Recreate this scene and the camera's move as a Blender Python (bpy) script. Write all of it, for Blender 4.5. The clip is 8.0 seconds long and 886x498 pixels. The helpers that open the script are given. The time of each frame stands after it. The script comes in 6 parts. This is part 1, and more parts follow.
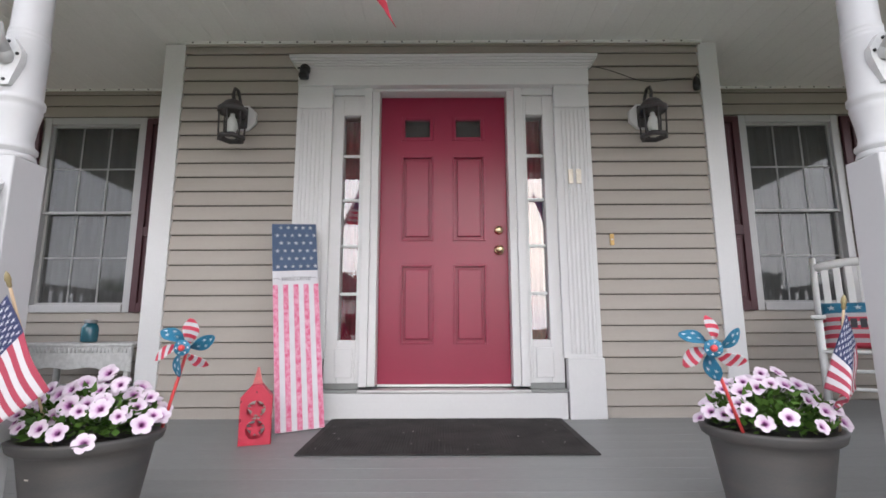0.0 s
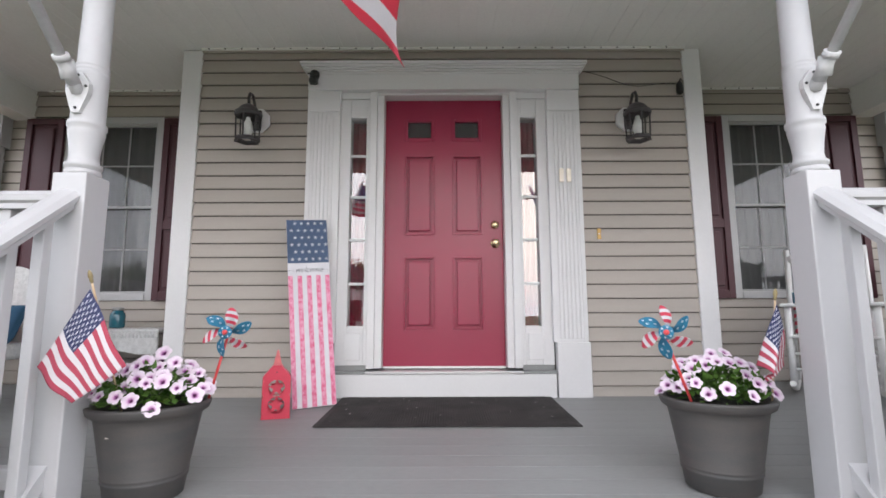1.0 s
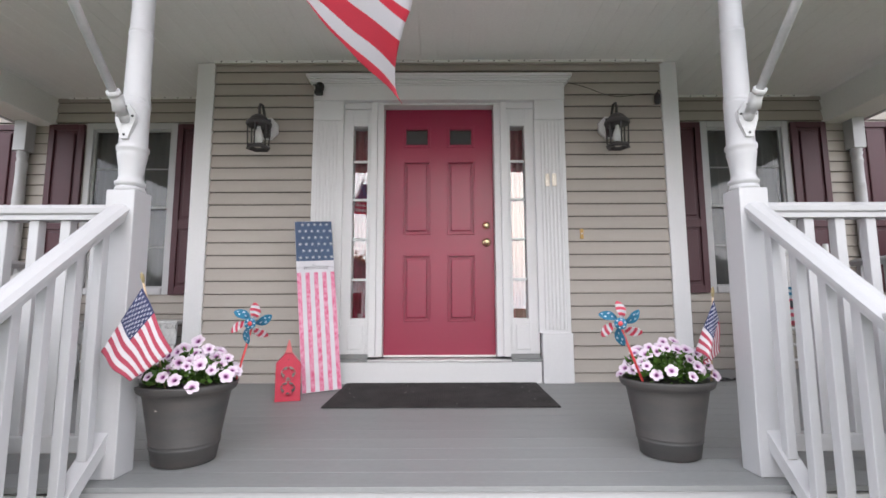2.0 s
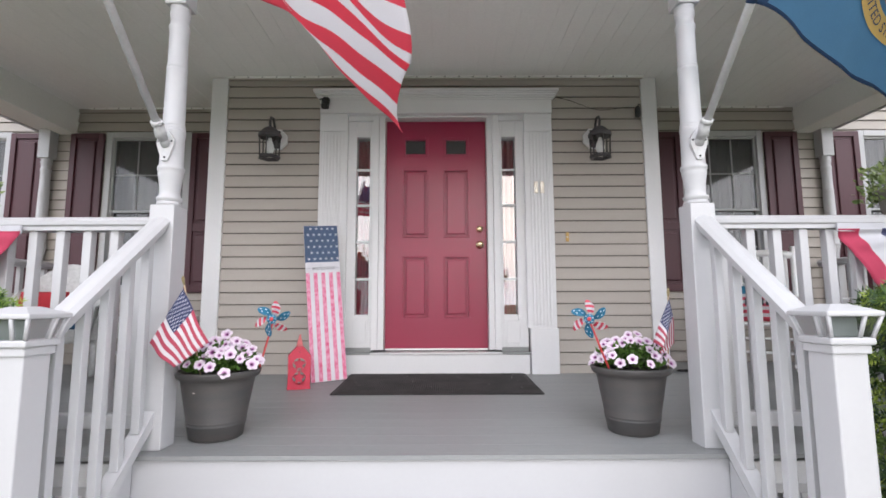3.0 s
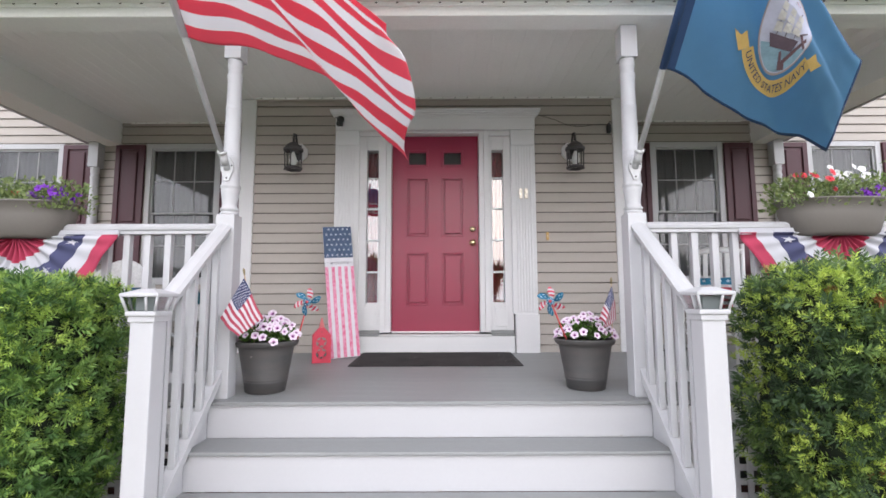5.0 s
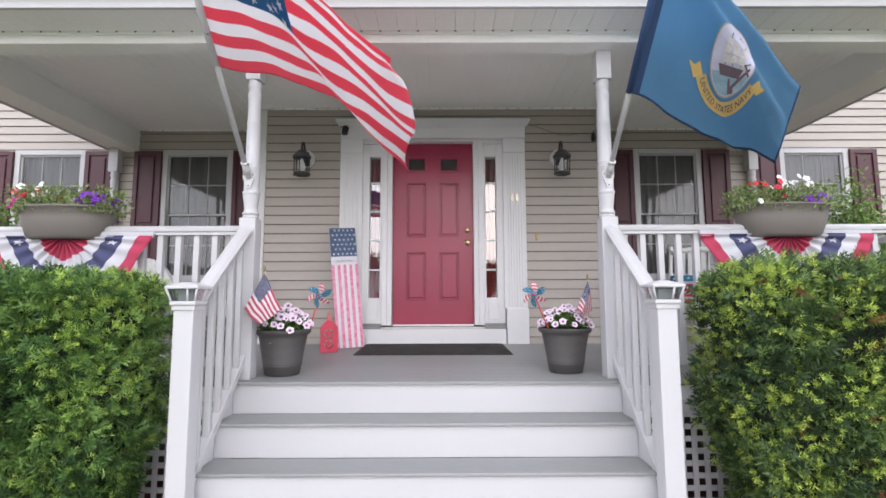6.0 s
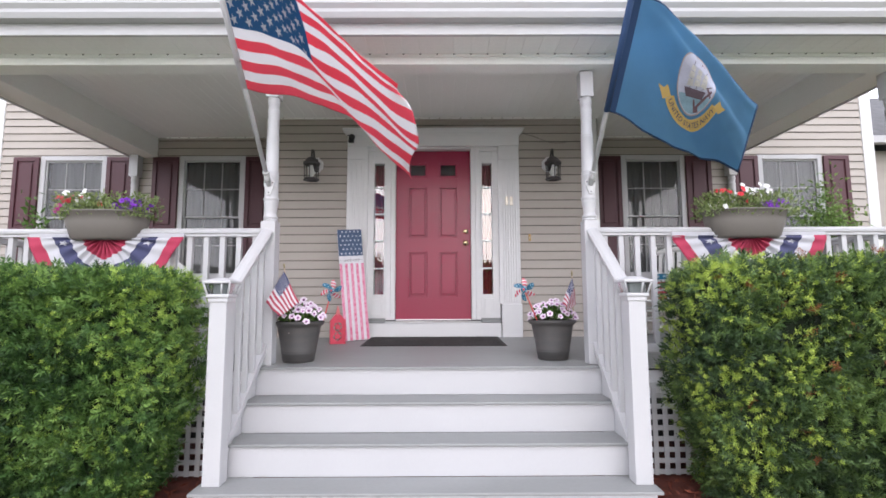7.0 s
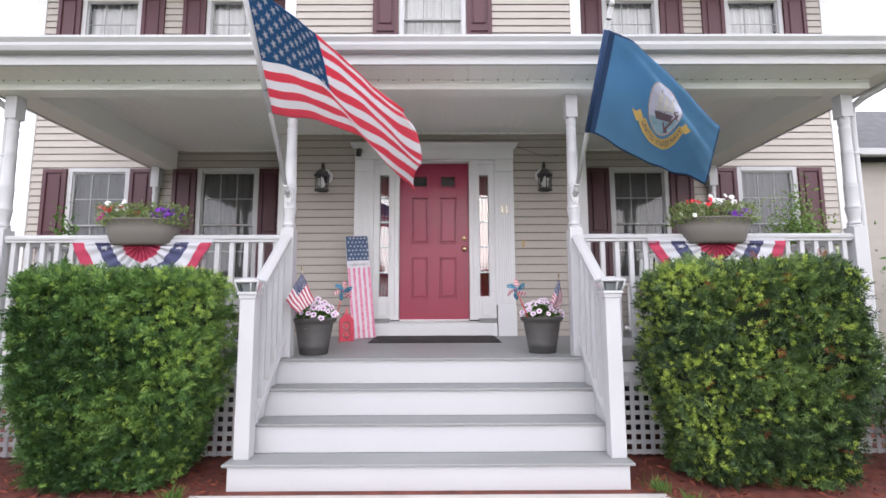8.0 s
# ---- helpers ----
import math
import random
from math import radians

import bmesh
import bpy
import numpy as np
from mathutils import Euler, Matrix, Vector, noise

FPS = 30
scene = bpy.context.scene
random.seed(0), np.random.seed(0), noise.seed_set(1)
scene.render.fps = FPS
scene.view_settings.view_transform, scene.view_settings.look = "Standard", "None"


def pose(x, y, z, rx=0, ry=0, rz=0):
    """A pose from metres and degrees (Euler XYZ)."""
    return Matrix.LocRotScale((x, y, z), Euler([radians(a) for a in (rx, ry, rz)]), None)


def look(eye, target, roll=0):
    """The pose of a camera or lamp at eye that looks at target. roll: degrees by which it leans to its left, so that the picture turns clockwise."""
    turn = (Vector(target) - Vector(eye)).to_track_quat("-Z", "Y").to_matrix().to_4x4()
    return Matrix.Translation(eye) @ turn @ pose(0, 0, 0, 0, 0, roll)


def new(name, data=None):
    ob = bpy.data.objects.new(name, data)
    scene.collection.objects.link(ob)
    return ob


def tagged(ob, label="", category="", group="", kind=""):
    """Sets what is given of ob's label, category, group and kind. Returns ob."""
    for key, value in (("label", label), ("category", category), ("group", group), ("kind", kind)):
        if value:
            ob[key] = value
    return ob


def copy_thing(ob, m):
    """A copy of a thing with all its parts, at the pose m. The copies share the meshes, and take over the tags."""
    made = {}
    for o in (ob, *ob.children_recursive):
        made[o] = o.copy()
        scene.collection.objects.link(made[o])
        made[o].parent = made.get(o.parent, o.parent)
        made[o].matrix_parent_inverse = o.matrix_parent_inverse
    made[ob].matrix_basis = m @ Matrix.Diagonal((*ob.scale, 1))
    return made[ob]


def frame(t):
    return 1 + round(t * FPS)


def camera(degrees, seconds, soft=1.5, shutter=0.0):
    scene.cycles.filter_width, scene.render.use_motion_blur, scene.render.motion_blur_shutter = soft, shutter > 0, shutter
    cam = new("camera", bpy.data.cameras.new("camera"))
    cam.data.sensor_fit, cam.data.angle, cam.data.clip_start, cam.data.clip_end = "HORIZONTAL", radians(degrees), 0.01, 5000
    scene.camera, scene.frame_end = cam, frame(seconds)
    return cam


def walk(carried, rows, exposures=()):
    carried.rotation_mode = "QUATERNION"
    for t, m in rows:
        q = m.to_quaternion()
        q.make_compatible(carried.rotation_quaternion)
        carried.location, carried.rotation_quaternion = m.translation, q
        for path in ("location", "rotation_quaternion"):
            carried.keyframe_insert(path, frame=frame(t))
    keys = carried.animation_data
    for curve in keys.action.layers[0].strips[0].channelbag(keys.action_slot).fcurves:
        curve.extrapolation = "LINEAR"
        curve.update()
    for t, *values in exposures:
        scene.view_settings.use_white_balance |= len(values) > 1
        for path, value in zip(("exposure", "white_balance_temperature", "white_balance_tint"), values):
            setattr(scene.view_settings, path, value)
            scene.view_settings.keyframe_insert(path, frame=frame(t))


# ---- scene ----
cam = camera(85.0, 8.0, soft=1.65)
PATH = [
    (0, (-0.001, -3.293, 0.567), (-0.003, -1.319, 0.89), -0.2),
    (0.5, (-0.004, -3.432, 0.567), (-0.003, -1.454, 0.86), -0.2),
    (1, (-0.003, -3.576, 0.571), (-0.005, -1.594, 0.84), -0.2),
    (1.5, (0.013, -3.731, 0.574), (0.011, -1.747, 0.824), -0.2),
    (3, (0.049, -4.228, 0.585), (0.054, -2.24, 0.809), -0.2),
    (3.5, (0.051, -4.397, 0.568), (0.054, -2.408, 0.782), -0.2),
    (4, (0.052, -4.573, 0.565), (0.053, -2.583, 0.769), -0.2),
    (4.5, (0.066, -4.754, 0.551), (0.065, -2.765, 0.755), -0.2),
    (5.8, (0.095, -5.249, 0.494), (0.097, -3.259, 0.697), -0.2),
    (6, (0.097, -5.336, 0.487), (0.102, -3.346, 0.689), -0.2),
    (6.5, (0.094, -5.537, 0.465), (0.101, -3.547, 0.665), -0.2),
    (7, (0.092, -5.738, 0.446), (0.1, -3.748, 0.648), -0.2),
    (7.5, (0.09, -5.952, 0.418), (0.097, -3.964, 0.632), -0.2),
    (8, (0.087, -6.183, 0.37), (0.095, -4.196, 0.604), -0.2),
]
walk(cam, [(t, look(eye, target, roll)) for t, eye, target, roll in PATH], [(0.0, 0.93, 6300, 12.5), (3.0, 0.97, 6290, 13), (4.7, 0.96, 6260, 14), (8.0, 0.90, 6220, 16)])

# ---- light: bright overcast sky, weak wide sun from in front of the house ----
world = bpy.data.worlds.new("overcast_sky")
scene.world = world
world.use_nodes = True
wn, wl = world.node_tree.nodes, world.node_tree.links
wn.clear()
sky = wn.new("ShaderNodeTexSky")
sky.sky_type, sky.sun_disc = "NISHITA", False
sky.sun_elevation, sky.sun_rotation = radians(13), radians(172)
sky.air_density, sky.dust_density, sky.ozone_density = 1.0, 6.0, 1.0
veil = wn.new("ShaderNodeMix")
veil.data_type = "RGBA"
veil.inputs[0].default_value = 0.92
veil.inputs[7].default_value = (12.2, 12.4, 13.1, 1)
wl.new(sky.outputs[0], veil.inputs[6])
bg = wn.new("ShaderNodeBackground")
bg.inputs[1].default_value = 0.12
wl.new(veil.outputs[2], bg.inputs[0])
wl.new(bg.outputs[0], wn.new("ShaderNodeOutputWorld").inputs[0])
sun = new("sun", bpy.data.lights.new("sun", "SUN"))
sun.data.energy, sun.data.angle, sun.data.color = 0.75, radians(80), (1.0, 0.98, 0.95)
sun.matrix_world = look((2, -15, 3.5), (0, 0, 0))


# ---- materials ----
def mat(name, color, rough=0.6, metal=0.0, vary=0.08, coarse=1.5, fine=60.0, bump=0.1, dirt=None, spec=0.5, stretch=(1, 1, 1), random_tone=0.0):
    """Painted or natural surface: colour varied at two scales, with fine relief."""
    m = bpy.data.materials.new(name)
    m.use_nodes = True
    n, l = m.node_tree.nodes, m.node_tree.links
    b = n["Principled BSDF"]
    b.inputs["Roughness"].default_value, b.inputs["Metallic"].default_value = rough, metal
    b.inputs["Specular IOR Level"].default_value = spec
    co = n.new("ShaderNodeTexCoord")
    mp = n.new("ShaderNodeMapping")
    mp.inputs["Scale"].default_value = stretch
    l.new(co.outputs["Object"], mp.inputs[0])
    big, small = n.new("ShaderNodeTexNoise"), n.new("ShaderNodeTexNoise")
    big.inputs["Scale"].default_value, small.inputs["Scale"].default_value = coarse, fine
    big.inputs["Detail"].default_value, small.inputs["Detail"].default_value = 4, 3
    l.new(mp.outputs[0], big.inputs[0]), l.new(mp.outputs[0], small.inputs[0])
    mixer = n.new("ShaderNodeMix")
    mixer.data_type = "RGBA"
    tone = dirt or tuple(c * (1 - 2 * vary) for c in color)
    mixer.inputs[6].default_value, mixer.inputs[7].default_value = (*color, 1), (*tone, 1)
    add = n.new("ShaderNodeMath")
    add.operation = "MULTIPLY_ADD"
    l.new(small.outputs[0], add.inputs[0])
    add.inputs[1].default_value = 0.5
    l.new(big.outputs[0], add.inputs[2])
    ramp = n.new("ShaderNodeMapRange")
    ramp.inputs[1].default_value, ramp.inputs[2].default_value = 0.55, 1.0
    l.new(add.outputs[0], ramp.inputs[0])
    l.new(ramp.outputs[0], mixer.inputs[0])
    col = mixer.outputs[2]
    if random_tone:
        info = n.new("ShaderNodeObjectInfo")
        hsv = n.new("ShaderNodeHueSaturation")
        mr = n.new("ShaderNodeMapRange")
        mr.inputs[3].default_value, mr.inputs[4].default_value = 1 - random_tone, 1 + random_tone
        l.new(info.outputs["Random"], mr.inputs[0]), l.new(mr.outputs[0], hsv.inputs["Value"])
        l.new(col, hsv.inputs["Color"])
        col = hsv.outputs[0]
    l.new(col, b.inputs["Base Color"])
    if bump:
        bp = n.new("ShaderNodeBump")
        bp.inputs["Strength"].default_value, bp.inputs["Distance"].default_value = bump, 0.002
        l.new(small.outputs[0], bp.inputs["Height"]), l.new(bp.outputs[0], b.inputs["Normal"])
    return m


WHITE = mat("white_vinyl", (0.47, 0.468, 0.474), 0.42, vary=0.02, bump=0.04)
TRIM = mat("white_painted_trim", (0.69, 0.685, 0.685), 0.5, vary=0.03, bump=0.06)
SIDING = mat("beige_vinyl_siding", (0.398, 0.360, 0.318), 0.55, vary=0.04, fine=40, bump=0.15, stretch=(1, 1, 6), random_tone=0.02)
SOFFIT = mat("white_soffit", (0.86, 0.86, 0.83), 0.6, vary=0.05, coarse=0.8, bump=0.05)
DECK = mat("grey_deck_paint", (0.262, 0.268, 0.264), 0.5, vary=0.09, coarse=2.5, fine=90, bump=0.25, stretch=(0.35, 1, 1), random_tone=0.03)
RED = mat("red_door_paint", (0.288, 0.014, 0.052), 0.30, vary=0.05, bump=0.05)
BURGUNDY = mat("burgundy_shutter", (0.068, 0.015, 0.023), 0.5, vary=0.06, bump=0.08)
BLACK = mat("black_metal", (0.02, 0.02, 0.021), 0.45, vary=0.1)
RUBBER = mat("dark_mat", (0.018, 0.016, 0.016), 0.95, vary=0.25, coarse=5, fine=350, bump=0.8, dirt=(0.05, 0.045, 0.043))
BRASS = mat("brass", (0.74, 0.60, 0.36), 0.25, 1.0)
STEEL = mat("brushed_aluminium", (0.55, 0.55, 0.55), 0.4, 0.9)
ALLOY = mat("cast_grey_alloy", (0.58, 0.58, 0.58), 0.5, 0.0, vary=0.1, coarse=8)
LANTERN = mat("weathered_black_metal", (0.066, 0.060, 0.062), 0.6, vary=0.2, coarse=12)
SHINGLE = mat("grey_roof_shingle", (0.13, 0.13, 0.135), 0.9, vary=0.2, coarse=6, fine=120, bump=0.6)
DARK = mat("dark_interior", (0.035, 0.033, 0.032), 0.9)
MULCH = mat("red_mulch", (0.16, 0.04, 0.025), 0.95, vary=0.3, coarse=9, fine=110, bump=1.0)
GRASS = mat("lawn", (0.120, 0.148, 0.07), 0.9, vary=0.25, coarse=3, fine=80, bump=1.0)
CONCRETE = mat("concrete_walk", (0.51, 0.488, 0.455), 0.85, vary=0.1, coarse=4, fine=150, bump=0.4)


# ---- mesh helpers ----
def box(bm, x0, x1, y0, y1, z0, z1, bevel=0.0):
    m = Matrix.Translation(((x0 + x1) / 2, (y0 + y1) / 2, (z0 + z1) / 2)) @ Matrix.Diagonal((abs(x1 - x0), abs(y1 - y0), abs(z1 - z0), 1))
    vs = bmesh.ops.create_cube(bm, size=1, matrix=m)["verts"]
    if bevel:
        es = list({e for v in vs for e in v.link_edges})
        bmesh.ops.bevel(bm, geom=es, offset=bevel, segments=2, affect="EDGES", profile=0.5)


def boxed(x0, x1, y0, y1, z0, z1, bevel=0.0):
    bm = bmesh.new()
    box(bm, x0, x1, y0, y1, z0, z1, bevel)
    return bm


def lathe(bm, profile, seg=24, centre=(0, 0), caps=True):
    """Turns (radius, z) pairs round the upright axis."""
    rings = []
    for r, z in profile:
        rings.append([bm.verts.new((centre[0] + r * math.cos(2 * math.pi * k / seg), centre[1] + r * math.sin(2 * math.pi * k / seg), z)) for k in range(seg)])
    for a, b in zip(rings, rings[1:]):
        for k in range(seg):
            f = bm.faces.new((a[k], a[(k + 1) % seg], b[(k + 1) % seg], b[k]))
            f.smooth = True
    if caps:
        bm.faces.new(rings[0][::-1]), bm.faces.new(rings[-1])
    return bm


def tube(bm, points, r, seg=8, r_end=None):
    """A round bar along a line of points."""
    pts = [Vector(p) for p in points]
    rings = []
    side = None
    for i, p in enumerate(pts):
        d = (pts[min(i + 1, len(pts) - 1)] - pts[max(i - 1, 0)]).normalized()
        if side is None:
            side = d.orthogonal().normalized()
        side = (side - d * side.dot(d)).normalized()
        up = d.cross(side)
        rr = r if r_end is None else r + (r_end - r) * i / (len(pts) - 1)
        rings.append([bm.verts.new(p + rr * (math.cos(2 * math.pi * k / seg) * side + math.sin(2 * math.pi * k / seg) * up)) for k in range(seg)])
    for a, b in zip(rings, rings[1:]):
        for k in range(seg):
            bm.faces.new((a[k], a[(k + 1) % seg], b[(k + 1) % seg], b[k])).smooth = True
    bm.faces.new(rings[0][::-1]), bm.faces.new(rings[-1])
    return bm


def prism(bm, outline, axis, a, b):
    """Extrudes a flat outline along x, y or z from a to b."""
    def at(u, v, w):
        return {"x": (w, u, v), "y": (u, w, v), "z": (u, v, w)}[axis]
    lo = [bm.verts.new(at(u, v, a)) for u, v in outline]
    hi = [bm.verts.new(at(u, v, b)) for u, v in outline]
    n = len(outline)
    for k in range(n):
        bm.faces.new((lo[k], lo[(k + 1) % n], hi[(k + 1) % n], hi[k]))
    bm.faces.new(lo[::-1]), bm.faces.new(hi)
    return bm


def mesh_of(name, bm, material, fix=True):
    if fix:
        bmesh.ops.recalc_face_normals(bm, faces=bm.faces)
    me = bpy.data.meshes.new(name)
    bm.to_mesh(me)
    bm.free()
    for m in material if isinstance(material, (list, tuple)) else (material,):
        me.materials.append(m)
    return me


def part(name, bm, material, parent=None, label="", at=None, fix=True):
    """Links a bmesh (or a shared mesh) as one mesh object under a thing or part."""
    me = bm if isinstance(bm, bpy.types.Mesh) else mesh_of(name, bm, material, fix)
    ob = new(name, me)
    ob.parent = parent
    if at is not None:
        ob.matrix_basis = at if isinstance(at, Matrix) else Matrix.Translation(at)
    if label:
        ob["label"] = label
    return ob


def thing(name, label, category, at=(0, 0, 0), group="", kind=""):
    ob = tagged(new(name), label, category, group, kind)
    ob.matrix_basis = at if isinstance(at, Matrix) else Matrix.Translation(at)
    ob.empty_display_size = 0.1
    return ob


def structure(name, bm, material, label, category):
    return tagged(part(name, bm, material), label, category, kind="structure")


def floor_z(y):
    """Height of the porch floor, which falls a little outwards."""
    return 0.030 * min(y, 0.0)


GROUND = -0.855
BUMP_Y, WALL_Y, EDGE_Y = -0.05, 0.64, -2.07
PITCH = 0.1025


# ---- siding ----
def siding(wall, x0, x1, z0, z1, y, holes=()):
    """Lap boards on a wall that faces the street, left out where openings and trim lie."""
    shared = {}
    z = z0
    while z < z1 - 0.02:
        h = min(PITCH, z1 - z)
        spans = [(x0, x1)]
        for hx0, hx1, hz0, hz1 in holes:
            if z + h * 0.5 > hz0 and z + h * 0.5 < hz1:
                spans = [s for a, b in spans for s in ((a, min(b, hx0)), (max(a, hx1), b)) if s[1] - s[0] > 0.02]
        for a, b in spans:
            key = (round(b - a, 3), round(h, 3))
            if key not in shared:
                bm = bmesh.new()
                w = b - a
                prism(bm, [(0.0, 0.006), (-0.022, 0.0), (-0.024, 0.003), (-0.023, 0.013), (-0.009, h - 0.0055), (0.006, h - 0.0055), (0.006, 0.006)], "x", 0, w)
                shared[key] = mesh_of("siding_board", bm, SIDING)
            part("siding_board", shared[key], None, wall, at=(a, y, z))
        z += PITCH


def wall_with_holes(name, x0, x1, y0, y1, z0, z1, holes, label):
    """One thick wall mesh with real openings through it."""
    bm = bmesh.new()
    xs = sorted({x0, x1, *[h for a in holes for h in a[:2]]})
    for a, b in zip(xs, xs[1:]):
        cuts = sorted((h[2], h[3]) for h in holes if h[0] <= a + 1e-6 and h[1] >= b - 1e-6)
        z = z0
        for c, d in cuts:
            if c > z + 1e-6:
                box(bm, a, b, y0, y1, z, c)
            z = d
        if z < z1:
            box(bm, a, b, y0, y1, z, z1)
    return structure(name, bm, DARKWALL, label, "wall")


DARKWALL = mat("wall_sheathing", (0.10, 0.09, 0.08), 0.8)

# ---- ground ----
bm = bmesh.new()
bmesh.ops.create_grid(bm, x_segments=40, y_segments=40, size=400)
for v in bm.verts:
    v.co.z = GROUND - 0.03
structure("ground", bm, GRASS, "green lawn around the house", "lawn")
structure("mulch_bed", boxed(-7.5, 7.5, -3.35, 0.9, GROUND - 0.2, GROUND), MULCH, "red-brown mulch bed along the porch", "mulch bed")
structure("pavement", boxed(-1.55, 1.55, -16.0, -2.87, GROUND - 0.2, GROUND + 0.008, 0.01), CONCRETE, "pale concrete walk leading to the steps", "pavement")
structure("road", boxed(-120, 120, -24, -16, GROUND - 0.2, GROUND - 0.01), mat("asphalt", (0.05, 0.05, 0.052), 0.9, vary=0.2, fine=200, bump=0.6), "grey asphalt road in front of the garden", "road")

# ---- house walls ----
HOLES = []
WIN = [(-3.41, -2.53), (2.52, 3.372), (-5.27, -4.385), (4.365, 5.235)]
W_Z0, W_Z1 = 0.70, 2.36
UP_Z0, UP_Z1 = 3.45, 5.0
LOW_HOLES = [(a + 0.03, b - 0.03, W_Z0 + 0.03, W_Z1 - 0.03) for a, b in WIN]
UP_HOLES = [(a + 0.03, b - 0.03, UP_Z0 + 0.03, UP_Z1 - 0.03) for a, b in WIN]
for side, name in ((-1, "wall_west"), (1, "wall_east")):
    hs = [h for h in LOW_HOLES + UP_HOLES if h[0] * side > 0]
    a, b = sorted((side * 5.91, side * 1.80))
    w = wall_with_holes(name, a, b, WALL_Y, WALL_Y + 0.16, GROUND, 5.6, hs, "beige vinyl-sided front wall of the house")
    a, b = sorted((side * 5.82, side * 1.80))
    siding(w, a, b, GROUND + 0.25, 5.5, WALL_Y, hs)
Z_SIDE = -0.0325
DOOR_HOLE = (-0.80, 0.80, 0.12, 2.27)
UPC = (-0.47, 0.43)
mid = wall_with_holes("wall_entry", -1.99, 1.99, BUMP_Y, BUMP_Y + 0.16, GROUND, 5.6, [DOOR_HOLE, (UPC[0] + 0.03, UPC[1] - 0.03, UP_Z0, UP_Z1 - 0.03)], "beige vinyl-sided projecting entry wall")
siding(mid, -1.87, -0.98, Z_SIDE, 2.60, BUMP_Y)
siding(mid, 0.98, 1.87, Z_SIDE, 2.60, BUMP_Y)
siding(mid, -0.98, 0.98, Z_SIDE + 24 * PITCH, 2.60, BUMP_Y)
siding(mid, -1.87, 1.87, 3.3, 5.5, BUMP_Y, [(UPC[0], UPC[1], UP_Z0, UP_Z1)])
for s in (-1, 1):
    a, b = sorted((s * 1.99, s * 1.83))
    structure("wall_return", boxed(a, b, BUMP_Y + 0.16, WALL_Y + 0.1, GROUND, 5.6), SIDING, "beige siding on the side of the projecting entry", "wall")
    # corner boards of the entry and of the house
    a, b = (-2.005, -1.86) if s < 0 else (1.84, 1.975)
    structure("corner_board", boxed(a, b, BUMP_Y - 0.03, BUMP_Y + 0.10, -0.0, 2.602, 0.004), TRIM, "white painted corner board", "trim")
    structure("corner_board", boxed(a, b, BUMP_Y - 0.03, BUMP_Y + 0.10, 2.75, 5.6, 0.004), TRIM, "white painted corner board", "trim")
    a, b = sorted((s * 5.96, s * 5.81))
    structure("corner_board", boxed(a, b, WALL_Y - 0.03, WALL_Y + 0.14, GROUND + 0.2, 5.6, 0.004), TRIM, "white painted corner board", "trim")
    a, b = sorted((s * 5.91, s * 5.76))
    structure("wall_side", boxed(a, b, WALL_Y + 0.16, 9.0, GROUND, 5.6), SIDING, "beige side wall of the house", "wall")
structure("wall_back", boxed(-5.91, 5.91, 8.85, 9.0, GROUND, 5.6), SIDING, "beige rear wall of the house", "wall")
structure("upper_floor", boxed(-5.7, 5.7, WALL_Y + 0.17, 8.84, 2.7, 2.9), DARK, "dark inner floor between the storeys", "floor")
structure("ground_floor", boxed(-5.7, 5.7, WALL_Y + 0.17, 8.84, 0.0, 0.15), DARK, "dark wooden indoor floor", "floor")
structure("entry_floor", boxed(-1.82, 1.82, BUMP_Y + 0.17, WALL_Y + 0.17, 0.0, 0.16), DARK, "dark wooden indoor floor", "floor")
structure("entry_ceiling", boxed(-1.82, 1.82, BUMP_Y + 0.17, WALL_Y + 0.17, 2.7, 2.9), DARK, "dark indoor ceiling", "ceiling")
ROOFM = prism(bmesh.new(), [(-0.45, 5.55), (4.5, 8.4), (9.4, 5.55), (9.4, 5.7), (4.5, 8.6), (-0.45, 5.7)], "x", -6.3, 6.3)
structure("house_roof", ROOFM, SHINGLE, "grey shingled gable roof", "roof")

# ---- porch floor, boards along the house ----
deck = structure("porch_floor", boxed(-3.80, 3.80, EDGE_Y + 0.03, WALL_Y, -0.30, -0.10), DECK, "grey painted wooden porch floor", "floor")
bw = 0.141
n = int(round((WALL_Y - EDGE_Y) / bw))
bw = (WALL_Y - EDGE_Y) / n
plank = mesh_of("floor_board", boxed(-3.86, 3.85, 0.0005, bw - 0.0005, -0.020, 0, 0.0012), DECK)
for i in range(n):
    y = EDGE_Y + i * bw
    if y < BUMP_Y - 0.02:
        part("floor_board", plank, None, deck, at=pose(0, y, floor_z(y), math.degrees(math.atan(0.030))))
short = mesh_of("floor_board", boxed(0, 1.85, 0.0008, bw - 0.0008, -0.028, 0, 0.002), DECK)
for i in range(n):
    y = EDGE_Y + i * bw
    if y >= BUMP_Y - 0.02:
        for x in (-3.82, 1.97):
            part("floor_board", short, None, deck, at=(x, y, floor_z(y)))
for s in (-1, 1):
    a, b = sorted((s * 3.81, s * 1.320))
    structure("skirt_board", boxed(a, b, EDGE_Y + 0.02, EDGE_Y + 0.045, -0.30, -0.098, 0.003), TRIM, "white skirt board below the porch floor", "trim")

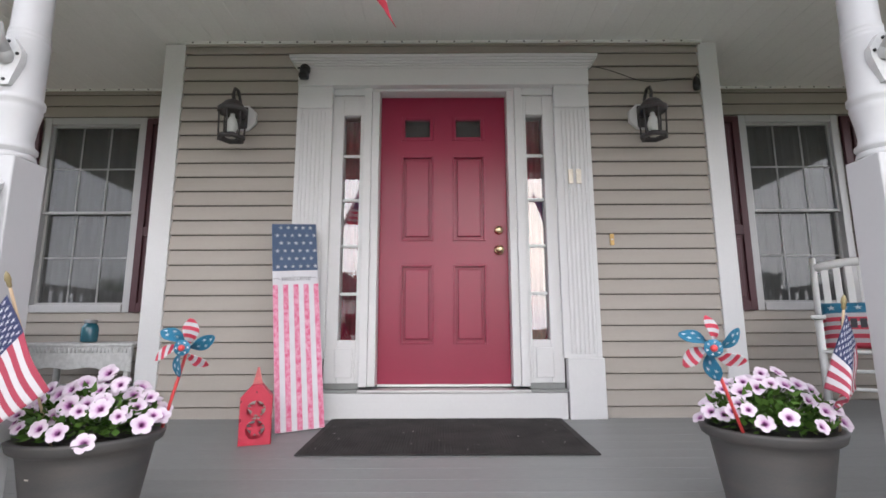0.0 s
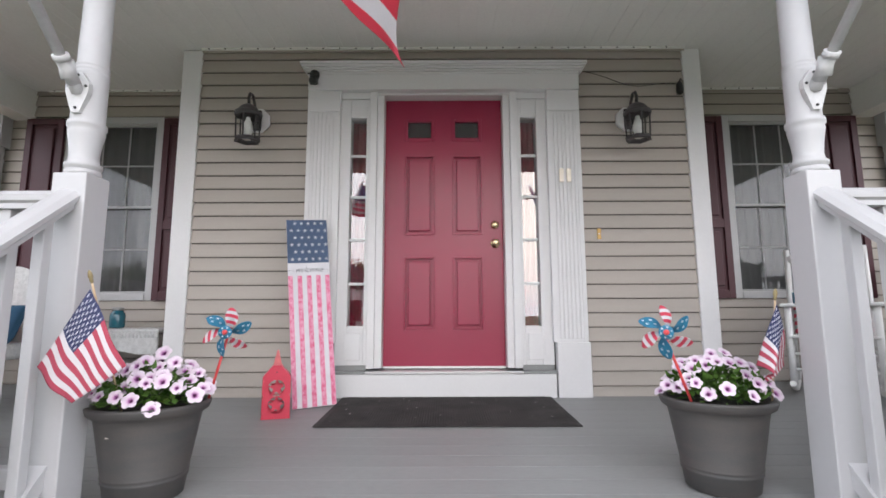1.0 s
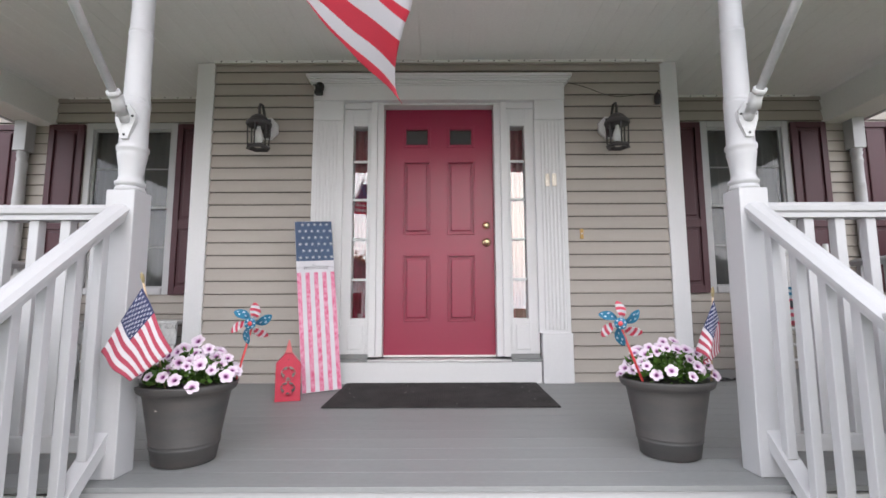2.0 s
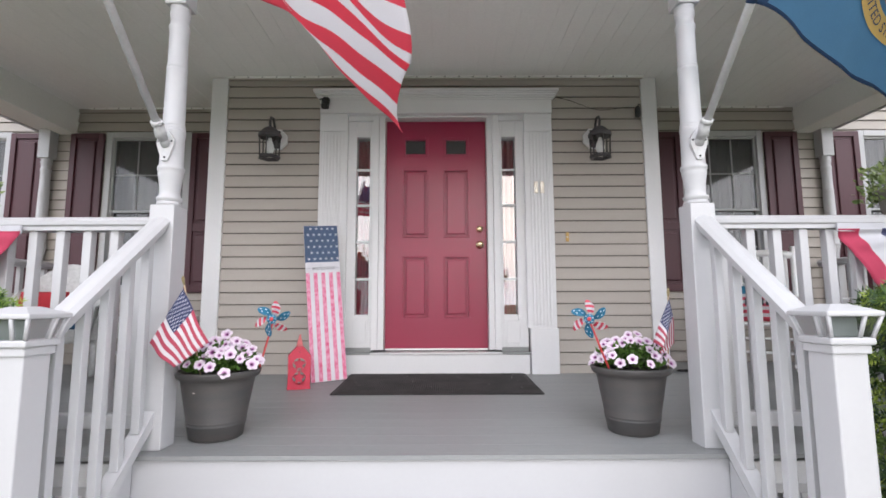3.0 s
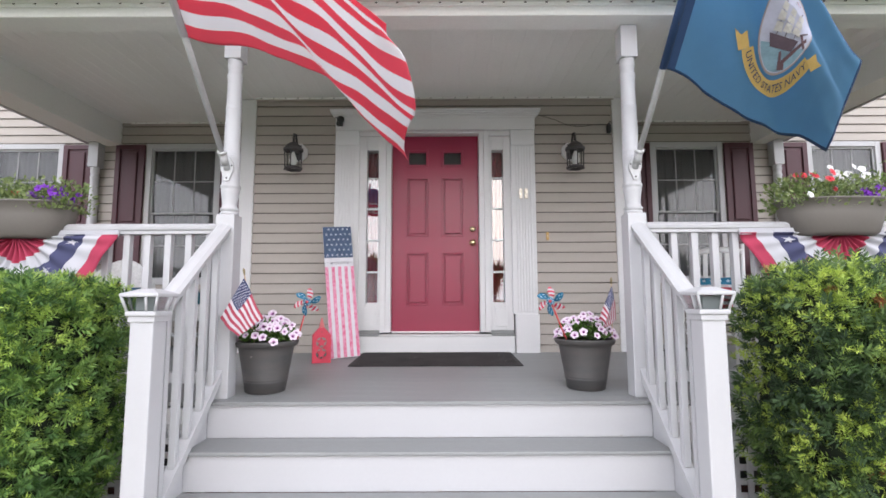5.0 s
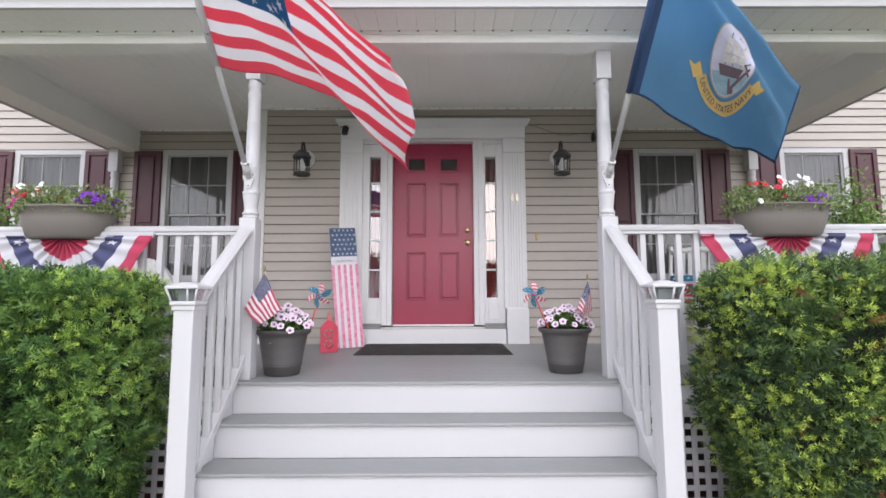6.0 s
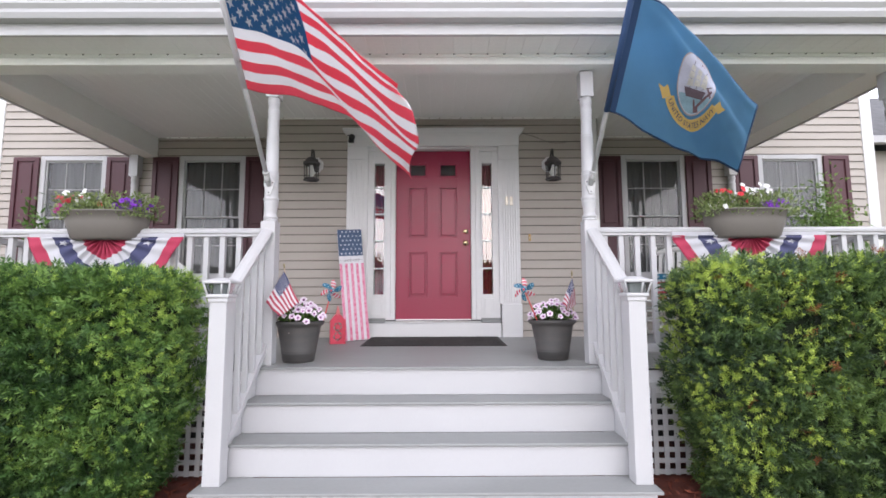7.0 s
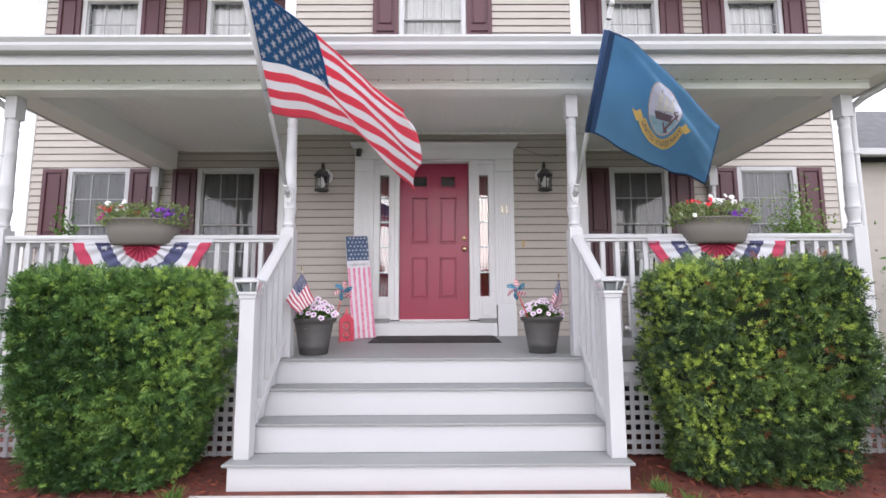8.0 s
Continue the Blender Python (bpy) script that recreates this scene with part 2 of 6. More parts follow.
# ---- porch ceiling, beam, soffit, fascia, gutter, roof ----
bm = bmesh.new()
x = -3.78
while x < 3.78:
    y1 = WALL_Y if (x < -2.0 or x > 1.88) else BUMP_Y
    box(bm, x, x + 0.1235, -1.93, y1, 2.612, 2.64, 0.0015)
    x += 0.1255
box(bm, -3.80, 3.80, -1.93, WALL_Y, 2.615, 2.66)
structure("porch_ceiling", bm, SOFFIT, "off-white grooved vinyl porch ceiling", "ceiling")
for a, b, y in ((-3.60, -2.0, WALL_Y), (2.0, 3.60, WALL_Y), (-1.86, 1.86, BUMP_Y)):
    structure("ceiling_trim", boxed(a, b, y - 0.035, y - 0.016, 2.585, 2.612, 0.003), SIDING, "beige trim strip under the porch ceiling", "trim")
    lip = structure("ceiling_lip", boxed(a, b, y - 0.052, y - 0.0355, 2.596, 2.6115, 0.002), SOFFIT, "off-white channel along the edge of the porch ceiling", "trim")
    notch = mesh_of("notch", boxed(-0.006, 0.006, -0.0015, 0.0015, -0.004, 0.004), DARK)
    for i in range(int((b - a) / 0.1255)):
        part("notch", notch, None, lip, at=(a + 0.06 + i * 0.1255, y - 0.053, 2.6015))
structure("porch_beam", boxed(-3.902, 3.902, -2.10, -1.931, 2.275, 2.66, 0.006), SOFFIT, "white boxed porch beam", "beam")
for s in (-1, 1):
    a, b = sorted((s * 3.90, s * 3.72))
    structure("side_beam", boxed(a, b, -1.93, WALL_Y, 2.335, 2.66, 0.006), SOFFIT, "white boxed side beam of the porch", "beam")
    a, b = sorted((s * 4.07, s * 3.905))
    structure("side_soffit", boxed(a, b, -2.37, WALL_Y, 2.36, 2.38), SOFFIT, "off-white side soffit of the porch roof", "soffit")
    a, b = sorted((s * 4.10, s * 4.072))
    structure("side_fascia", boxed(a, b, -2.39, WALL_Y, 2.35, 2.50), WHITE, "white side fascia of the porch roof", "fascia")
panel = mesh_of("soffit_panel", boxed(0, 0.1305, -2.37, -2.103, 2.36, 2.383, 0.002), SOFFIT)
eave = structure("front_soffit", boxed(-4.07, 4.07, -2.37, -2.103, 2.384, 2.40), SOFFIT, "off-white vented soffit under the porch eave", "soffit")
for i in range(61):
    part("soffit_panel", panel, None, eave, at=(-4.03 + i * 0.132, 0, 0))
vent = structure("vent_strip", boxed(-3.89, 3.89, -2.112, -2.104, 2.334, 2.358), SOFFIT, "off-white vent strip along the porch beam", "soffit vent")
slot = mesh_of("vent_slot", boxed(-0.007, 0.007, -2.1155, -2.1125, 2.3495, 2.3565), DARK)
for i in range(58):
    part("vent_slot", slot, None, vent, at=(-3.762 + i * 0.132, 0, 0))
structure("fascia", boxed(-4.10, 4.10, -2.40, -2.372, 2.35, 2.47, 0.004), WHITE, "white fascia board of the porch roof", "fascia")
g = [(-2.402, 2.44), (-2.47, 2.44), (-2.487, 2.475), (-2.487, 2.50), (-2.51, 2.53), (-2.51, 2.548), (-2.498, 2.548), (-2.498, 2.535), (-2.475, 2.50), (-2.475, 2.48), (-2.46, 2.45), (-2.402, 2.45)]
structure("gutter", prism(bmesh.new(), g, "x", -4.13, 4.13), WHITE, "white moulded metal gutter", "gutter")
for s in (-1, 1):
    spout = [(s * 4.07, -2.34, 2.46), (s * 4.07, -2.32, 2.37), (s * 4.03, -2.22, 2.31), (s * 3.95, -1.98, 2.25), (s * 3.905, -1.89, 2.19), (s * 3.90, -1.88, 2.08), (s * 3.90, -1.88, GROUND + 0.14), (s * 3.92, -1.98, GROUND + 0.05)]
    pipe = structure("downspout", tube(bmesh.new(), spout, 0.031, 10), WHITE, "white metal downspout beside the porch corner post", "downspout")
    for z in (1.75, 0.30):
        part("strap", boxed(s * 3.90 - 0.037, s * 3.90 + 0.037, -1.917, -1.845, z - 0.012, z + 0.012, 0.002), WHITE, pipe)
bm = bmesh.new()
prism(bm, [(-2.46, 2.50), (-2.46, 2.53), (WALL_Y, 3.36), (WALL_Y, 3.30)], "x", -4.12, 4.12)
structure("porch_roof", bm, SHINGLE, "grey shingled porch roof", "roof")

# ---- steps ----
RISE, RUN = 0.2055, 0.2465
steps = tagged(new("porch_steps"), "grey wooden treads with white risers leading up to the porch", "steps", kind="structure")
top = floor_z(EDGE_Y)
for i in range(4):
    z1 = top - i * RISE - 0.020
    y = EDGE_Y - i * RUN
    w = 1.288 if i < 3 else 1.352
    z0 = z1 - RISE + 0.020 if i < 3 else GROUND
    part("riser", boxed(-w, w, y + 0.02, y + 0.04, z0, z1, 0.002), WHITE, steps)
    if i < 3:
        w2 = 1.288 if i < 2 else 1.385
        part("tread", boxed(-w2, w2, y - RUN, y + 0.018, z1 - RISE, z1 - RISE + 0.020, 0.005), DECK, steps)
for s in (-1, 1):
    bm = bmesh.new()
    a, b = sorted((s * 1.289, s * 1.318))
    prism(bm, [(EDGE_Y + 0.02, top - 0.03), (EDGE_Y - 0.02, top - 0.06), (EDGE_Y - 2 * RUN - 0.02, top - 2 * RISE - 0.1), (EDGE_Y - 3 * RUN + 0.04, GROUND), (EDGE_Y + 0.02, GROUND)], "x", a, b)
    part("stringer", bm, WHITE, steps)
# worn spots where boots have chipped the riser paint
chip = random.Random(17)
bm = bmesh.new()
for _ in range(26):
    i = chip.randrange(4)
    y, z = EDGE_Y - i * RUN + 0.019, top - i * RISE - (0.026 if chip.random() < 0.4 else RISE - 0.004)
    x, w = chip.uniform(-1.15, 1.15), chip.uniform(0.004, 0.014)
    box(bm, x - w, x + w, y - 0.0012, y + 0.003, z, z + chip.uniform(0.002, 0.006), 0.0006)
part("worn_spot", bm, SIDING, steps, "small worn spots in the white paint")["kind"] = "stuff"


# ---- lattice beside the steps ----
def lattice(x0, x1):
    t = thing("lattice_panel", "white square-grid lattice panel closing the space under the porch", "lattice", (x0, EDGE_Y - 0.02, GROUND + 0.02), group="lattice panels")
    w, h = x1 - x0, 0.62
    up = mesh_of("upright_slat", boxed(-0.017, 0.017, 0, 0.008, 0, h), WHITE)
    for i in range(int(w / 0.077) + 1):
        part("upright_slat", up, None, t, at=(0.02 + i * 0.077, 0, 0))
    lie = mesh_of("cross_slat", boxed(0, w, 0.009, 0.017, -0.017, 0.017), WHITE)
    for i in range(int(h / 0.077) + 1):
        part("cross_slat", lie, None, t, at=(0, 0, 0.02 + i * 0.077))


lattice(-3.78, -1.33)
lattice(1.33, 3.78)
# Added black sheet: its colour supplies the shade seen behind the lattice.
structure("crawl_shade_backing", boxed(-3.7, 3.7, -1.2, -1.15, GROUND, -0.31), BLACK, "black sheet standing for the shade under the porch", "backing")


# ---- windows ----
def glass_mat(name, tint=(0.9, 0.93, 0.93), rough=0.0, ior=1.6):
    m = bpy.data.materials.new(name)
    m.use_nodes = True
    n, l = m.node_tree.nodes, m.node_tree.links
    n.clear()
    out, mixer = n.new("ShaderNodeOutputMaterial"), n.new("ShaderNodeMixShader")
    clear, gloss, fr = n.new("ShaderNodeBsdfTransparent"), n.new("ShaderNodeBsdfGlossy"), n.new("ShaderNodeFresnel")
    clear.inputs[0].default_value = (*tint, 1)
    gloss.inputs["Roughness"].default_value = rough
    fr.inputs[0].default_value = ior
    l.new(fr.outputs[0], mixer.inputs[0]), l.new(clear.outputs[0], mixer.inputs[1]), l.new(gloss.outputs[0], mixer.inputs[2])
    l.new(mixer.outputs[0], out.inputs[0])
    return m


def see_through(name, tint):
    m = bpy.data.materials.new(name)
    m.use_nodes = True
    n, l = m.node_tree.nodes, m.node_tree.links
    n.clear()
    clear = n.new("ShaderNodeBsdfTransparent")
    clear.inputs[0].default_value = (*tint, 1)
    l.new(clear.outputs[0], n.new("ShaderNodeOutputMaterial").inputs[0])
    return m


INNER_FACE = see_through("inner_glass_face", (0.97, 0.98, 0.98))


def pane_box(*b):
    """A thin pane whose street face is the reflecting one."""
    bm = boxed(*b)
    bmesh.ops.recalc_face_normals(bm, faces=bm.faces)
    for f in bm.faces:
        f.material_index = 0 if f.normal.y < -0.9 else 1
    return bm


GLASS = glass_mat("window_glass", (0.62, 0.65, 0.65), 0.0, 1.85)


def screened(m, amount, color):
    """A fine insect screen: a thin grey veil over the pane."""
    n, l = m.node_tree.nodes, m.node_tree.links
    out = n["Material Output"]
    veil_, dif = n.new("ShaderNodeMixShader"), n.new("ShaderNodeBsdfDiffuse")
    veil_.inputs[0].default_value, dif.inputs[0].default_value = amount, (*color, 1)
    l.new(out.inputs[0].links[0].from_socket, veil_.inputs[1]), l.new(dif.outputs[0], veil_.inputs[2]), l.new(veil_.outputs[0], out.inputs[0])
    return m


screened(GLASS, 0.34, (0.13, 0.13, 0.13))
SASH = mat("screened_sash", (0.42, 0.42, 0.42), 0.6, vary=0.05)
GRILLE = mat("grey_grille", (0.30, 0.30, 0.30), 0.5)
CLEAR = glass_mat("clear_glass", (0.95, 0.95, 0.95))
SIDEGLASS = glass_mat("sidelight_glass", (0.90, 0.90, 0.90), 0.0, 2.8)
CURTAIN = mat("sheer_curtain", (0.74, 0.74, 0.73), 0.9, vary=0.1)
# Downstairs copies of the curtain, darkened in colour for the dimmer light there.
CURTAIN_GREY = mat("dimmed_pale_curtain", (0.26, 0.26, 0.25), 0.95, vary=0.1)
CURTAIN_DARK = mat("dimmed_curtain", (0.19, 0.19, 0.186), 0.95, vary=0.15)
REDCLOTH = mat("dark_red_curtain", (0.42, 0.025, 0.06), 0.9, vary=0.2, coarse=8)


def window(x0, x1, z0, z1, y, cloth, glass):
    """A double-hung window, three by two lites in each sash."""
    w = thing("window_1", "white double-hung window with grilles and drawn curtain", "window", (x0, y, z0), group="house windows", kind="structure")
    W, H, f = x1 - x0, z1 - z0, 0.062
    for n_, b in (("side_casing", (0, f, -0.045, 0.03, 0, H)), ("side_casing", (W - f, W, -0.045, 0.03, 0, H)), ("head_casing", (f, W - f, -0.045, 0.03, H - f, H)), ("sill", (f, W - f, -0.055, 0.03, 0, f))):
        part(n_, boxed(*b, 0.005), WHITE, w)
    mid_z = H / 2
    s = 0.020
    for k, (a, b, yy) in enumerate(((f, mid_z + 0.012, 0.03), (mid_z - 0.012, H - f, 0.0))):
        bm = bmesh.new()
        box(bm, f, f + s, yy - 0.02, yy + 0.02, a, b)
        box(bm, W - f - s, W - f, yy - 0.02, yy + 0.02, a, b)
        box(bm, f + s, W - f - s, yy - 0.02, yy + 0.02, a, a + s)
        box(bm, f + s, W - f - s, yy - 0.02, yy + 0.02, b - s, b)
        sash = part("sash", bm, SASH, w, "white lower sash" if k == 0 else "white upper sash")
        gx0, gx1, gz0, gz1 = f + s, W - f - s, a + s, b - s
        part("pane", pane_box(gx0, gx1, yy - 0.003, yy + 0.003, gz0, gz1), (glass, INNER_FACE), sash).visible_shadow = False
        for i in (1, 2):
            xx = gx0 + (gx1 - gx0) * i / 3
            part("muntin", boxed(xx - 0.0065, xx + 0.0065, yy - 0.010, yy - 0.004, gz0, gz1), GRILLE, sash)
        zz = (gz0 + gz1) / 2
        part("muntin", boxed(gx0, gx1, yy - 0.011, yy - 0.0035, zz - 0.0065, zz + 0.0065), GRILLE, sash)
    bm = bmesh.new()
    cols = 60
    prev = None
    for i in range(cols + 1):
        u = i / cols
        yy = 0.11 + 0.018 * math.sin(u * 46) + 0.008 * math.sin(u * 91 + 1)
        cur = (bm.verts.new((0.02 + u * (W - 0.04), yy, 0.05)), bm.verts.new((0.02 + u * (W - 0.04), yy, H)))
        if prev:
            bm.faces.new((prev[0], cur[0], cur[1], prev[1])).smooth = True
        prev = cur
    part("curtain", bm, cloth, w, "drawn curtain behind the glass")
    return w


def shutter(x0, x1, z0, z1, y):
    t = thing("shutter", "burgundy raised-panel shutter beside a window", "shutter", (x0, y, z0), group="house shutters")
    W, H = x1 - x0, z1 - z0
    cut = H * 0.40
    s = 0.055
    for n_, b in (("stile", (0, s, -0.03, 0, 0, H)), ("stile", (W - s, W, -0.03, 0, 0, H)), ("rail", (s, W - s, -0.03, 0, 0, s + 0.02)), ("rail", (s, W - s, -0.03, 0, H - s, H)), ("rail", (s, W - s, -0.03, 0, cut - 0.04, cut + 0.04))):
        part(n_, boxed(*b, 0.003), BURGUNDY, t)
    for a, b in ((s + 0.02, cut - 0.04), (cut + 0.04, H - s)):
        bm = boxed(s, W - s, -0.012, 0, a, b)
        box(bm, s + 0.03, W - s - 0.03, -0.028, -0.012, a + 0.03, b - 0.03, 0.010)
        part("panel", bm, BURGUNDY, t)


SY = WALL_Y - 0.02
for i, (a, b) in enumerate(WIN):
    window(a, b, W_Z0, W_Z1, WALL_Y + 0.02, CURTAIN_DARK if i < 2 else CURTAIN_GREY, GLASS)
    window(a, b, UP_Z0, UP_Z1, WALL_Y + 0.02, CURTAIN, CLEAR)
    for z0, z1 in ((W_Z0, W_Z1 - 0.02), (UP_Z0, UP_Z1)):
        shutter(a - 0.35, a - 0.01, z0, z1, SY)
        shutter(b + 0.01, b + 0.35, z0, z1, SY)
window(UPC[0], UPC[1], UP_Z0, UP_Z1, BUMP_Y + 0.02, CURTAIN, CLEAR)
shutter(UPC[0] - 0.35, UPC[0] - 0.01, UP_Z0, UP_Z1, BUMP_Y - 0.02)
shutter(UPC[1] + 0.01, UPC[1] + 0.35, UP_Z0, UP_Z1, BUMP_Y - 0.02)

# ---- door surround ----
door = tagged(new("door_1"), "closed red six-panel front door with two small lites and brass locks", "door", kind="structure")
frame_ = tagged(new("door_surround"), "white pilastered door surround with sidelights and cornice", "door frame", kind="structure")
DY = 0.02          # face of the door
bm = bmesh.new()
px0, px1, z0, z1 = -0.447, 0.447, 0.2, 2.23
xs = [px0, -0.30, -0.07, 0.065, 0.295, px1]
holes = [(-0.30, -0.07, 1.165, 1.785), (0.065, 0.295, 1.165, 1.785), (-0.30, -0.07, 0.46, 1.0), (0.065, 0.295, 0.46, 1.0), (-0.30, -0.07, 1.90, 2.08), (0.065, 0.295, 1.90, 2.08)]
for a, b in zip(xs, xs[1:]):
    z = z0
    for h in sorted((h for h in holes if h[0] <= a + 1e-6 and h[1] >= b - 1e-6), key=lambda h: h[2]):
        box(bm, a, b, DY, DY + 0.044, z, h[2])
        z = h[3]
    box(bm, a, b, DY, DY + 0.044, z, z1)
leaf = part("door_leaf", bm, RED, door)
for a, b, c, d in holes[:4]:
    bm = boxed(a, b, DY + 0.019, DY + 0.032, c, d)
    # moulding bead, groove and raised field
    for i0, i1, yy in ((0.0, 0.015, DY - 0.007), (0.032, 0.032, DY + 0.002)):
        if i1 > i0:
            box(bm, a + i0, a + i1, yy, DY + 0.021, c, d, 0.003)
            box(bm, b - i1, b - i0, yy, DY + 0.021, c, d, 0.003)
            box(bm, a + i1, b - i1, yy, DY + 0.021, c, c + i1, 0.003)
            box(bm, a + i1, b - i1, yy, DY + 0.021, d - i1, d, 0.003)
        else:
            box(bm, a + i0, b - i0, yy, DY + 0.021, c + i0, d - i0, 0.007)
    part("door_panel", bm, RED, leaf)
for a, b, c, d in holes[4:]:
    bm = bmesh.new()
    i1 = 0.026
    box(bm, a, a + i1, DY - 0.005, DY + 0.03, c, d, 0.004)
    box(bm, b - i1, b, DY - 0.005, DY + 0.03, c, d, 0.004)
    box(bm, a + i1, b - i1, DY - 0.005, DY + 0.03, c, c + i1, 0.004)
    box(bm, a + i1, b - i1, DY - 0.005, DY + 0.03, d - i1, d, 0.004)
    part("lite_frame", bm, RED, leaf)
    part("pane", pane_box(a + i1, b - i1, DY + 0.012, DY + 0.021, c + i1, d - i1), (GLASS, INNER_FACE), leaf)
for z, r in ((1.24, 0.030), (1.10, 0.034)):
    bm = bmesh.new()
    if r < 0.033:
        lathe(bm, [(0.001, 0.03), (0.014, 0.03), (0.024, 0.022), (0.031, 0.012), (0.032, 0.0)], 24)
        box(bm, -0.003, 0.003, -0.010, 0.010, 0.028, 0.038, 0.001)
    else:
        lathe(bm, [(0.001, 0.062), (0.014, 0.062), (0.025, 0.054), (0.029, 0.042), (0.026, 0.030), (0.014, 0.022), (0.013, 0.012), (0.030, 0.008), (0.036, 0.0)], 28)
    part("door_knob" if r > 0.033 else "deadbolt", bm, BRASS, leaf, "polished brass", at=pose(0.385, DY, z, 90))
part("weather_strip", boxed(-0.447, 0.447, DY - 0.008, DY + 0.03, 0.185, 0.2), STEEL, door, "dull metal sweep")

FY = BUMP_Y - 0.035   # face of the casings
for s in (-1, 1):
    def bx(a, b, y0, y1, z0, z1, bev=0.004):
        a, b = sorted((s * a, s * b))
        return boxed(a, b, y0, y1, z0, z1, bev)
    part("door_jamb", bx(0.449, 0.50, FY + 0.01, 0.10, 0.195, 2.232), TRIM, frame_)
    part("jamb_bead", bx(0.50, 0.555, FY - 0.008, 0.06, 0.195, 2.285), TRIM, frame_)
    # sidelight
    part("sidelight_stile", bx(0.557, 0.582, FY + 0.016, 0.05, 0.215, 2.20), TRIM, frame_)
    part("sidelight_stile", bx(0.70, 0.785, FY + 0.016, 0.05, 0.215, 2.20), TRIM, frame_)
    part("sidelight_head", bx(0.582, 0.70, FY + 0.018, 0.05, 2.055, 2.20), TRIM, frame_)
    part("sidelight_foot", bx(0.557, 0.785, FY + 0.026, 0.05, 0.178, 0.215), DECK, frame_)
    part("sidelight_panel", bx(0.582, 0.70, FY + 0.018, 0.05, 0.215, 0.49), TRIM, frame_)
    part("panel_field", bx(0.60, 0.715, FY + 0.008, FY + 0.017, 0.25, 0.44), TRIM, frame_)
    pane = part("pane", pane_box(*sorted((s * 0.582, s * 0.70)), -0.018, -0.012, 0.49, 2.055), (SIDEGLASS, INNER_FACE), frame_)
    pane.visible_shadow = False
    for z in (1.765, 1.445, 1.12, 0.795):
        part("muntin", bx(0.582, 0.70, -0.034, -0.018, z - 0.010, z + 0.010, 0.002), TRIM, frame_)
    part("sidelight_sill", bx(0.557, 0.80, FY - 0.03, 0.05, 0.158, 0.178), DECK, frame_, "grey painted sill")
    bm = bmesh.new()
    prev = None
    for i in range(25):
        u = i / 24
        yy = 0.045 + 0.010 * math.sin(u * 21 + s)
        xx = s * (0.57 + u * 0.15)
        cur = (bm.verts.new((xx, yy, 0.45)), bm.verts.new((xx, yy, 2.1)))
        if prev:
            bm.faces.new((prev[0], cur[0], cur[1], prev[1])).smooth = True
        prev = cur
    part("curtain", bm, REDCLOTH, frame_, "dark red gathered curtain")
    # fluted pilaster with base block and cap
    PY = BUMP_Y - 0.062
    bm = bx(0.775, 1.02, PY + 0.006, BUMP_Y + 0.01, 0.375, 2.09, 0)
    for k in range(6):
        xx = 0.822 + k * 0.029
        a, b = sorted((s * xx, s * (xx + 0.017)))
        box(bm, a, b, PY - 0.002, PY + 0.006, 0.40, 2.07, 0.0035)
    a, b = sorted((s * 0.775, s * 0.805)); box(bm, a, b, PY, PY + 0.006, 0.375, 2.09)
    a, b = sorted((s * 0.99, s * 1.02)); box(bm, a, b, PY, PY + 0.006, 0.375, 2.09)
    part("pilaster", bm, TRIM, frame_, "white fluted pilaster")
    part("pilaster_base", bx(0.795, 1.03, PY - 0.012, BUMP_Y, floor_z(PY), 0.375), TRIM, frame_)
    part("pilaster_cap", bx(0.775, 1.02, PY - 0.004, BUMP_Y, 2.09, 2.255), TRIM, frame_)
part("head_jamb", boxed(-0.50, 0.50, FY + 0.01, 0.10, 2.233, 2.262, 0.004), TRIM, frame_)
part("head_panel", boxed(-0.775, 0.775, FY + 0.006, 0.06, 2.264, 2.30, 0.002), TRIM, frame_)
for s in (-1, 1):
    a, b = sorted((s * 0.557, s * 0.775))
    part("head_panel", boxed(a, b, FY + 0.008, 0.06, 2.202, 2.262, 0.002), TRIM, frame_)
part("frieze", boxed(-1.018, 1.022, BUMP_Y - 0.085, BUMP_Y, 2.25, 2.385, 0.004), TRIM, frame_)
bm = bmesh.new()
for o, za, zb in ((0.0, 2.37, 2.388), (0.012, 2.388, 2.401), (0.026, 2.401, 2.416), (0.04, 2.416, 2.431), (0.05, 2.431, 2.455)):
    box(bm, -1.02 - o, 1.025 + o, BUMP_Y - 0.09 - o, BUMP_Y, za, zb, 0.003)
part("cornice", bm, TRIM, frame_)
part("threshold", boxed(-0.555, 0.555, FY - 0.035, 0.06, 0.158, 0.178, 0.004), STEEL, frame_, "weathered metal threshold")
part("kick_board", boxed(-0.785, 0.785, FY - 0.03, BUMP_Y + 0.02, -0.004, 0.157, 0.004), TRIM, frame_)
structure("wall_hall", boxed(-1.8, 1.8, 1.6, 1.65, 0.0, 2.7), DARK, "dark hallway wall behind the door", "wall")


